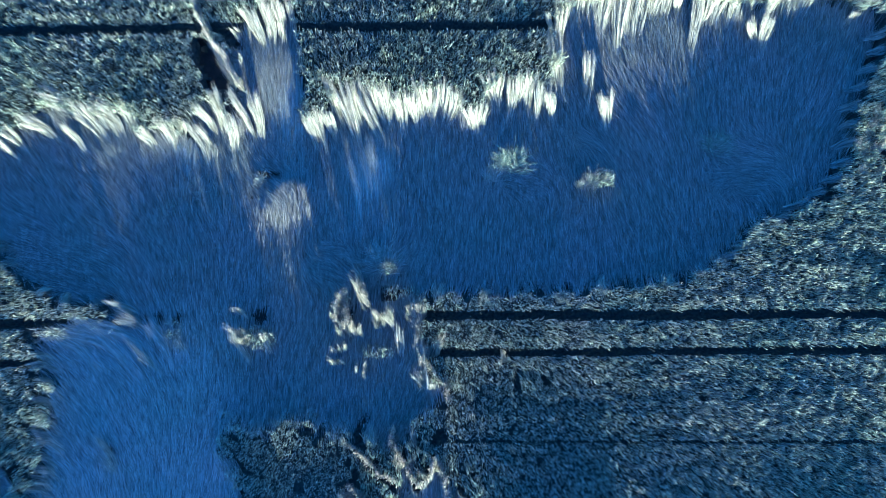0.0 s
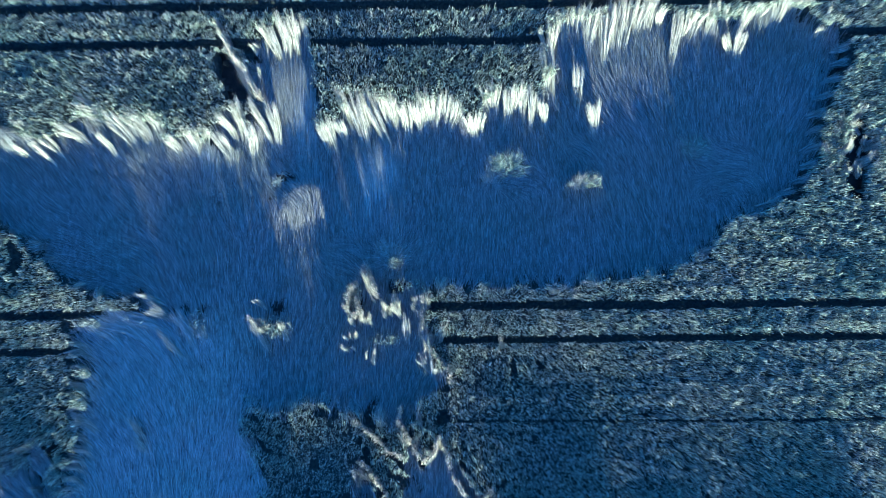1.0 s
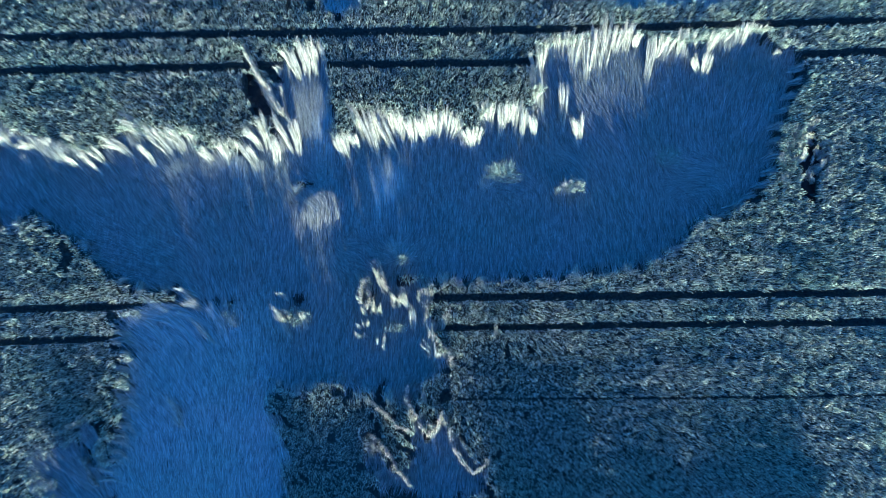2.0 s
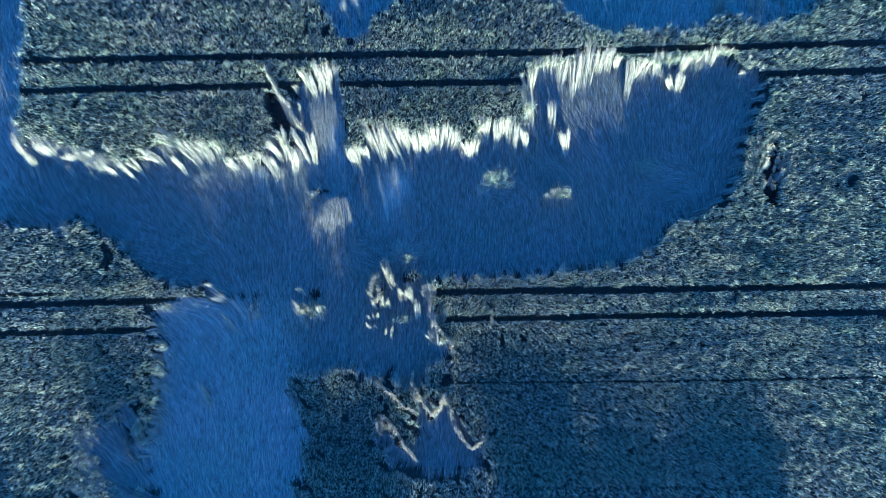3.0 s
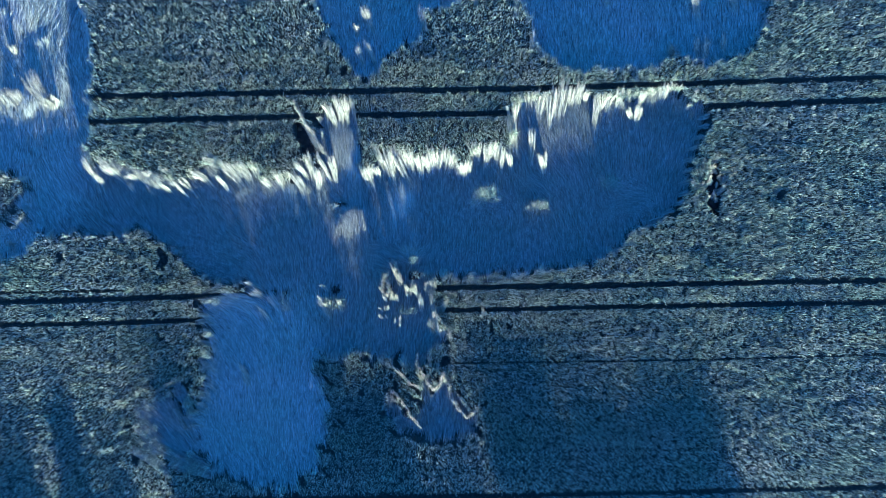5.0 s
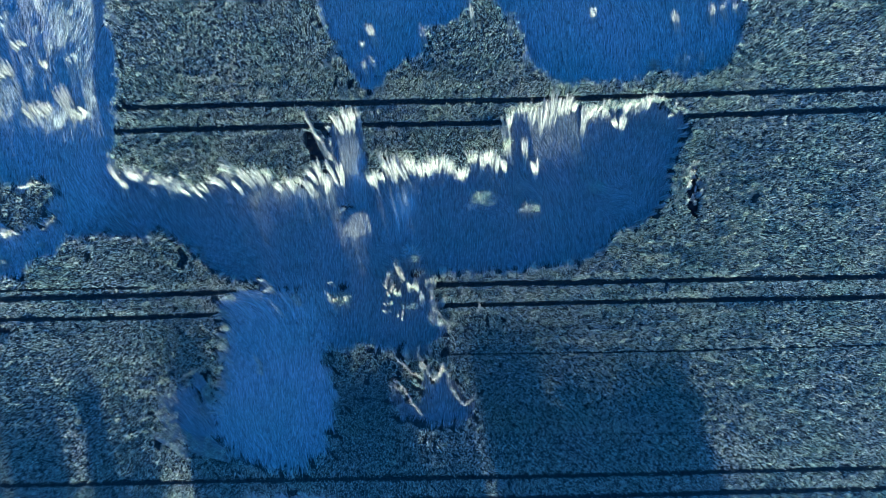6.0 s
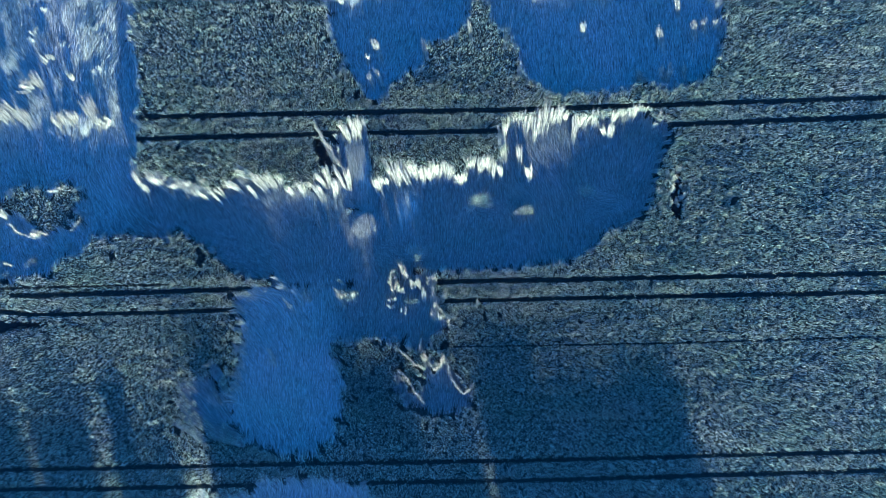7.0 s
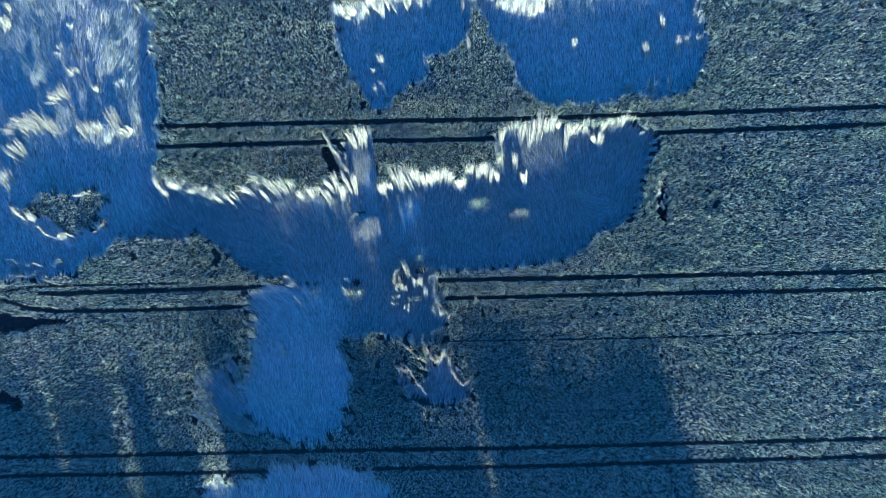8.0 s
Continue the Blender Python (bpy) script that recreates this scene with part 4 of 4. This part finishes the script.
for line in (
    [(-11.4, 11.0), (-11.2, 10.4), (-10.9, 9.9), (-10.7, 9.3), (-10.1, 8.7), (-9.7, 7.9), (-9.3, 7.2)],
    [(-4.5, -10.6), (-4.0, -11.0), (-3.5, -11.7), (-3.1, -12.5), (-2.6, -13.0), (-2.3, -13.5)],
    [(-2.5, -8.0), (-2.6, -8.5), (-2.3, -9.1), (-1.8, -10.0), (-1.4, -10.6), (-0.9, -10.2), (-0.6, -9.3)],
    [(-0.6, -9.3), (-0.2, -10.1), (0.1, -11.3), (0.5, -12.1), (1.1, -12.7), (1.7, -12.3), (1.9, -11.9)],
    [(-4.7, -8.6), (-4.2, -9.0), (-3.7, -9.4), (-3.2, -10.0), (-2.4, -10.4)],
    [(-20.5, -11.8), (-20.1, -12.7), (-19.7, -13.4)],
    [(-21.8, -10.4), (-21.4, -10.1), (-20.7, -9.8), (-20.5, -9.5)],
    [(-1.5, -2.6), (-1.4, -4.0), (-1.2, -5.0), (-0.7, -5.5), (-0.2, -6.1), (0.0, -6.8)],
    [(-4.6, -1.9), (-4.9, -2.2), (-5.1, -3.0), (-4.8, -3.6), (-4.5, -3.2), (-4.6, -2.6)],
    [(-4.2, -0.9), (-3.9, -1.6), (-3.7, -2.2), (-3.6, -2.6)],
    [(-37.9, 2.5), (-37.2, 1.8), (-36.2, 1.3), (-35.5, 1.8), (-34.6, 1.5)],
    [(-32.7, 1.8), (-32.1, 2.3), (-31.6, 2.8)],
    [(-34.5, 5.2), (-33.7, 5.4), (-32.9, 5.7)],
    [(-40.2, 4.3), (-39.6, 3.6), (-38.9, 3.0)],
    [(-40.6, -0.5), (-39.7, -0.8)],
    [(-40.6, -2.0), (-38.8, -2.1), (-38.1, -1.8)],
    [(-38.9, -1.1), (-38.2, -0.9), (-37.5, -1.2)],
    [(-36.6, -1.2), (-35.9, -0.6), (-35.6, -1.0)],
    [(-37.5, -2.3), (-36.4, -2.8)],
):
    ridge(line, *((1.0, 150) if line[0][0] > -28 else (0.85, 70)))


# Half-laid stems that curl outwards along the tongue's western side, and the feathery fans beside it.
TONGUE_SIDE = [(-18.5, -4.8), (-18.3, -6.3), (-18.5, -7.7), (-18.3, -9.1), (-18.7, -10.5), (-19.0, -11.9), (-19.4, -13.4)]
tp = np.array(TONGUE_SIDE)
for u in np.arange(0, len(tp) - 1.01, 0.36):
    px, py = np.interp(u, range(len(tp)), tp[:, 0]) + rng.normal(0, 0.1), np.interp(u, range(len(tp)), tp[:, 1])
    way, long = radians(rng.normal(142, 12)), rng.uniform(0.9, 1.6)
    fx, fy = px - 0.55 * long * math.cos(way) , py - 0.75 * long * math.sin(way)
    sheaf(fx, fy, fx + long * math.cos(way), fy + long * math.sin(way), rng.uniform(0.22, 0.4), TIPS, 0.16, 0.8, rng.uniform(0.5, 1.0), 0.03,
          "curled comb of half-laid stems beside the smooth tongue", "combs along the tongue")
for row in ((-20.52, -14.44, -22.97, -11.47, 1.64), (-20.10, -13.63, -21.86, -10.87, 1.47), (-19.50, -14.05, -20.74, -12.10, 1.23), (-20.94, -15.26, -23.39, -12.68, 1.47), (-19.31, -15.68, -22.39, -13.90, 1.64), (-19.67, -12.00, -20.63, -9.87, 1.06), (-18.71, -16.51, -20.79, -15.34, 1.47), (-21.73, -13.21, -23.25, -11.67, 1.23), (-20.50, -12.81, -21.33, -10.47, 1.06), (-21.98, -16.06, -23.82, -14.30, 1.47)):
    sheaf(*row, STRAW, 0.42, 0.9, rng.normal(0.1, 0.2), 0.04, "feathery fan of half-laid stems beside the tongue", "combs along the tongue")


for px, py, way, size, wide in (
    (-4.75, -2.6, 100, 0.45, 0.5), (-4.95, -3.2, 105, 0.4, 0.4), (-4.6, -4.0, 95, 0.45, 0.6), (-4.4, -3.9, 80, 0.4, 0.5), (-2.95, -3.4, 95, 0.5, 0.8), (-2.7, -3.4, 85, 0.45, 0.7),
    (-3.1, -3.3, 110, 0.4, 0.6), (-1.3, -3.1, 80, 0.4, 0.7), (-1.7, -3.1, 95, 0.4, 0.5), (-4.0, -2.2, 105, 0.6, 0.45), (-3.7, -2.6, 115, 0.5, 0.4),
    (-4.05, -5.7, 80, 0.35, 0.5), (-5.0, -4.7, 100, 0.35, 0.4), (-5.1, -5.3, 110, 0.3, 0.4), (-9.2, -4.4, 110, 0.4, 0.5),
    (-9.4, -4.0, 120, 0.4, 0.4), (-13.2, -5.6, 130, 1.2, 0.3), (-14.0, -3.5, 135, 0.7, 0.35),
    (-12.0, -4.6, 125, 0.5, 0.7), (-15.2, -10.2, 113, 0.7, 0.45),
    (-10.7, 9.3, 112, 0.9, 0.35), (-10.3, 8.6, 125, 0.7, 0.35), (-9.9, 7.8, 120, 0.7, 0.4), (-9.6, 7.2, 120, 0.9, 0.4),
    (19.0, 5.2, 100, 0.5, 0.8), (18.6, 4.2, 120, 0.5, 0.8), (19.2, 5.8, 90, 0.4, 0.9), (20.3, 4.6, 60, 0.4, 0.6),
    (-37.3, 1.6, 130, 0.7, 0.8), (-38.6, 2.6, 140, 0.7, 0.8), (-39.7, 3.2, 130, 0.7, 0.8), (-31.9, 1.6, 90, 0.6, 0.8),
    (-33.4, 1.2, 110, 0.5, 0.8), (-0.5, -10.2, 85, 0.5, 0.8), (-2.2, -10.0, 95, 0.5, 0.8), (-1.2, -10.4, 95, 0.4, 0.6), (-4.4, -11.6, 100, 0.5, 0.7), (2.4, -5.2, 92, 0.5, 0.35),
):
    ob = new("leaning_sheaf", CLUMPS[rng.integers(6)] if (px > -11 and py < 0) or py > 13 else WISPS[rng.integers(5)])
    tagged(ob, "small bright sheaf of half-raised stems in flattened crop", "sheaf", "small sheaves in the flattened crop")
    high = 1.3 if (px > -11 and py < 0) or py > 13 else 0.9 if px > -30 else 0.5
    ob.matrix_world = pose(px, py, 0.03, 0, 0, way - 90) @ Matrix.Diagonal((wide * 1.2, size * 1.15, high * rng.uniform(0.9, 1.1), 1))


for px, py, way, size, wide in ((18.6, 4.1, 100, 0.5, 0.8), (18.8, 5.0, 110, 0.45, 0.9), (19.1, 5.6, 85, 0.45, 1.0), (20.5, 4.6, 60, 0.4, 0.7), (20.3, 3.6, 40, 0.35, 0.6),
                                (19.6, 5.3, 120, 0.4, 0.8), (19.9, 3.9, 30, 0.4, 0.8), (19.3, 4.5, 75, 0.4, 0.8), (19.5, 3.3, 100, 0.4, 0.9), (20.6, 5.3, 50, 0.4, 0.8), (18.5, 3.4, 130, 0.4, 0.8), (19.8, 6.1, 80, 0.45, 0.9),
                                (24.1, 3.9, 70, 0.35, 0.6), (23.3, 3.7, 110, 0.3, 0.6), (2.4, -5.0, 92, 0.35, 0.4), (-9.6, 14.6, 130, 0.4, 0.7), (-9.0, 14.9, 70, 0.35, 0.6)):
    ob = new("leaning_sheaf", CLUMPS[rng.integers(6)])
    tagged(ob, "pale ruffled sheaf beside a gap in the standing crop", "sheaf", "small sheaves in the standing crop")
    ob.matrix_world = pose(px, py, 0.22, 0, 0, way - 90) @ Matrix.Diagonal((wide, size, 0.85, 1))


# ---- tufts that still stand in the laid crop ----
def tuft(px, py, radius, height, n, material=PALE_STRAW, label="pale tuft of half-standing grain stems in the flattened crop", lean=90.0, open_angle=360.0):
    """A tuft: stems that fan out and up from its middle."""
    n = n * 3
    a = np.radians(lean + rng.uniform(-0.5, 0.5, n) * open_angle)
    out = radius * rng.uniform(0.35, 1.1, n)
    c, d = rng.normal(0, radius * 0.3, (n, 2)), np.stack([np.cos(a), np.sin(a)], 1)
    top = height * rng.uniform(0.55, 1.1, n)
    rows = [np.stack([c[:, 0] + d[:, 0] * out * s, c[:, 1] + d[:, 1] * out * s, 0.05 + top * (1.5 * s - 0.5 * s * s)], 1) for s in (0.0, 0.6, 1.0)]
    turn = rng.normal(0, 0.7, n)
    side = np.stack([-d[:, 1] * np.cos(turn), d[:, 0] * np.cos(turn), np.sin(turn)], 1) * (0.018 * rng.uniform(0.6, 1.4, n) / 2)[:, None]
    v = np.stack([rows[0] - side, rows[0] + side, rows[1] - side, rows[1] + side, rows[2] - side * 0.3, rows[2] + side * 0.3], 1)
    k = np.arange(n)[:, None, None] * 6
    ob = new("grain_tuft", mesh_of("grain_tuft", v.reshape(-1, 3), (k + np.array([[0, 1, 3], [0, 3, 2], [2, 3, 5], [2, 5, 4]])).reshape(-1, 3), material))
    ob.location = (px, py, 0)
    return tagged(ob, label, "tuft", "tufts in the flattened crop")


def standing_tuft(px, py, rx, ry, n):
    """A small clump of the crop that still stands, ears and all."""
    a, r = rng.uniform(0, 2 * np.pi, n), np.sqrt(rng.random(n))
    x, y = rx * r * np.cos(a), ry * r * np.sin(a)
    v, f = stalks(x, y, np.full(n, 0.1), 0.85 + rng.normal(0, 0.1, n) - 0.25 * r, 0.014, np.full(n, 0.13))
    ob = new("grain_tuft", mesh_of("grain_tuft", v, f, EAR))
    ob.location = (px, py, 0)
    return tagged(ob, "small clump of grain still standing in the flattened crop", "tuft", "standing clumps in the flattened crop")


for row in ((-8.7, -3.95, 0.85, 0.5, 240), (-3.3, -4.6, 0.68, 0.3, 150), (-2.9, -0.85, 0.35, 0.28, 70), (-4.9, -2.3, 0.35, 0.45, 90), (-4.9, -3.1, 0.25, 0.5, 80), (-2.2, -1.9, 0.9, 0.22, 110),
            (-12.5, -3.6, 0.4, 0.5, 70), (6.8, 3.2, 0.5, 0.45, 120)):
    standing_tuft(*row)
GREEN = "green weedy tuft among flattened grain stems"
for px, py, radius, height, n in (
    (6.4, 3.1, 0.4, 0.68, 90), (5.8, 2.9, 0.25, 0.7, 40), (6.9, 3.2, 0.25, 0.85, 50), (-2.9, -0.8, 0.3, 0.4, 50),
    (-8.6, 3.2, 0.3, 0.4, 60), (16.8, 14.6, 0.4, 0.7, 70), (-28.9, 0.5, 0.4, 0.7, 70), (-24.2, 1.1, 0.4, 0.7, 70), (-20.4, 0.1, 0.4, 0.7, 70), (24.2, 4.2, 0.3, 0.9, 50),
    (-36.0, -0.6, 0.5, 0.6, 80), (-38.6, -0.9, 0.4, 0.6, 70), (-40.5, -1.4, 0.5, 0.6, 80), (-33.0, 0.6, 0.4, 0.6, 70), (-38.0, 5.2, 0.4, 0.6, 70),
    (12.1, 2.4, 0.35, 0.3, 60), (14.6, 1.2, 0.25, 0.6, 40), (15.6, 1.9, 0.25, 0.6, 40), (13.6, 0.4, 0.25, 0.6, 40), (9.5, -1.6, 0.2, 0.6, 30),
):
    tuft(px, py, radius, height, n)
for px, py, radius, height, n in ((2.8, 3.8, 0.8, 0.58, 150), (1.9, 3.2, 0.5, 0.4, 70), (12.0, 4.6, 0.7, 0.4, 120), (-13.3, 1.3, 0.5, 0.22, 50), (-11.6, 2.7, 0.8, 0.22, 70), (-3.0, -0.5, 0.9, 0.4, 140), (-12.7, 1.8, 0.6, 0.2, 50), (-11.9, -0.7, 0.5, 0.22, 50)):
    tuft(px, py, radius, height, n, WEED if rng.random() < 0.4 else PALE_STRAW, GREEN, 90, 200)


# ---- trees south of the field, whose shadows fall across it ----
def tree(px, py, height, spread):
    t = new("tree")
    t.location = (px, py, 0)
    tagged(t, "broad-crowned leafy tree at the field's southern edge", "tree", "trees along the field")
    bm = bmesh.new()
    bmesh.ops.create_cone(bm, cap_ends=True, segments=10, radius1=0.32, radius2=0.12, depth=height * 0.7, matrix=Matrix.Translation((0, 0, height * 0.35)))
    for _ in range(9):
        a, s = rng.uniform(0, 2 * np.pi), rng.uniform(0.45, 0.8)
        z0 = height * rng.uniform(0.25, 0.6)
        end = Vector((math.cos(a) * spread * s, math.sin(a) * spread * s, z0 + height * 0.22))
        turn = end - Vector((0, 0, z0))
        m = Matrix.Translation((end + Vector((0, 0, z0))) / 2) @ turn.to_track_quat("Z", "Y").to_matrix().to_4x4()
        bmesh.ops.create_cone(bm, cap_ends=True, segments=6, radius1=0.11, radius2=0.04, depth=turn.length, matrix=m)
    me = bpy.data.meshes.new("trunk")
    bm.to_mesh(me)
    bm.free()
    me.materials.append(BARK)
    part("trunk", me, t)
    blobs = []
    for _ in range(55):
        a, r, z = rng.uniform(0, 2 * np.pi), spread * math.sqrt(rng.random()) * 0.8, rng.uniform(0.28, 0.95)
        taper = 1.0 if z < 0.6 else 1.0 - (z - 0.6) * 1.6
        blobs.append((math.cos(a) * r * taper, math.sin(a) * r * taper, z * height, spread * rng.uniform(0.22, 0.4)))
    b = np.array(blobs)
    n = 7000
    pick = rng.integers(0, len(b), n)
    g = rng.normal(0, 1, (n, 3))
    g = g / np.linalg.norm(g, axis=1)[:, None] * (rng.random(n) ** 0.4)[:, None]
    c = b[pick, :3] + g * b[pick, 3:4]
    c[:, 2] = np.minimum(c[:, 2], height)
    u, w = rng.normal(0, 0.28, (n, 3)), rng.normal(0, 0.28, (n, 3))
    v = np.stack([c - u, c + w, c + u, c - w], 1).reshape(-1, 3)
    v[:, 2] = np.minimum(v[:, 2], height)
    k = np.arange(n)[:, None, None] * 4
    part("crown", mesh_of("crown", v, (k + np.array([[0, 1, 2], [0, 2, 3]])).reshape(-1, 3), LEAF), t)


ROW_Y = -82.0
SIDE = math.tan(radians(SUN_SIDE))
for tip_x, tip_y, half in ((14.6, -7.2, 5.0), (8.8, -5.8, 4.4), (3.6, -5.0, 4.4), (-1.4, -12.4, 4.0), (-6.8, -8.4, 3.4), (-12.4, -0.8, 3.2), (-16.6, -2.6, 3.2), (-14.0, -9.0, 5.0), (-22.0, -4.0, 2.6),
                           (-19.5, -8.4, 4.0), (-30.4, -5.6, 1.5), (-35.4, -9.4, 4.0), (-41.5, -9.6, 4.6), (-46.5, -6.0, 4.0), (-26.4, -12.6, 2.2), (17.0, -12.0, 4.6), (11.0, -12.0, 5.4)):
    away = tip_y - ROW_Y
    tree(tip_x + away * SIDE, ROW_Y, away / math.cos(radians(SUN_SIDE)) * math.tan(radians(SUN_UP)) + 0.7, half)
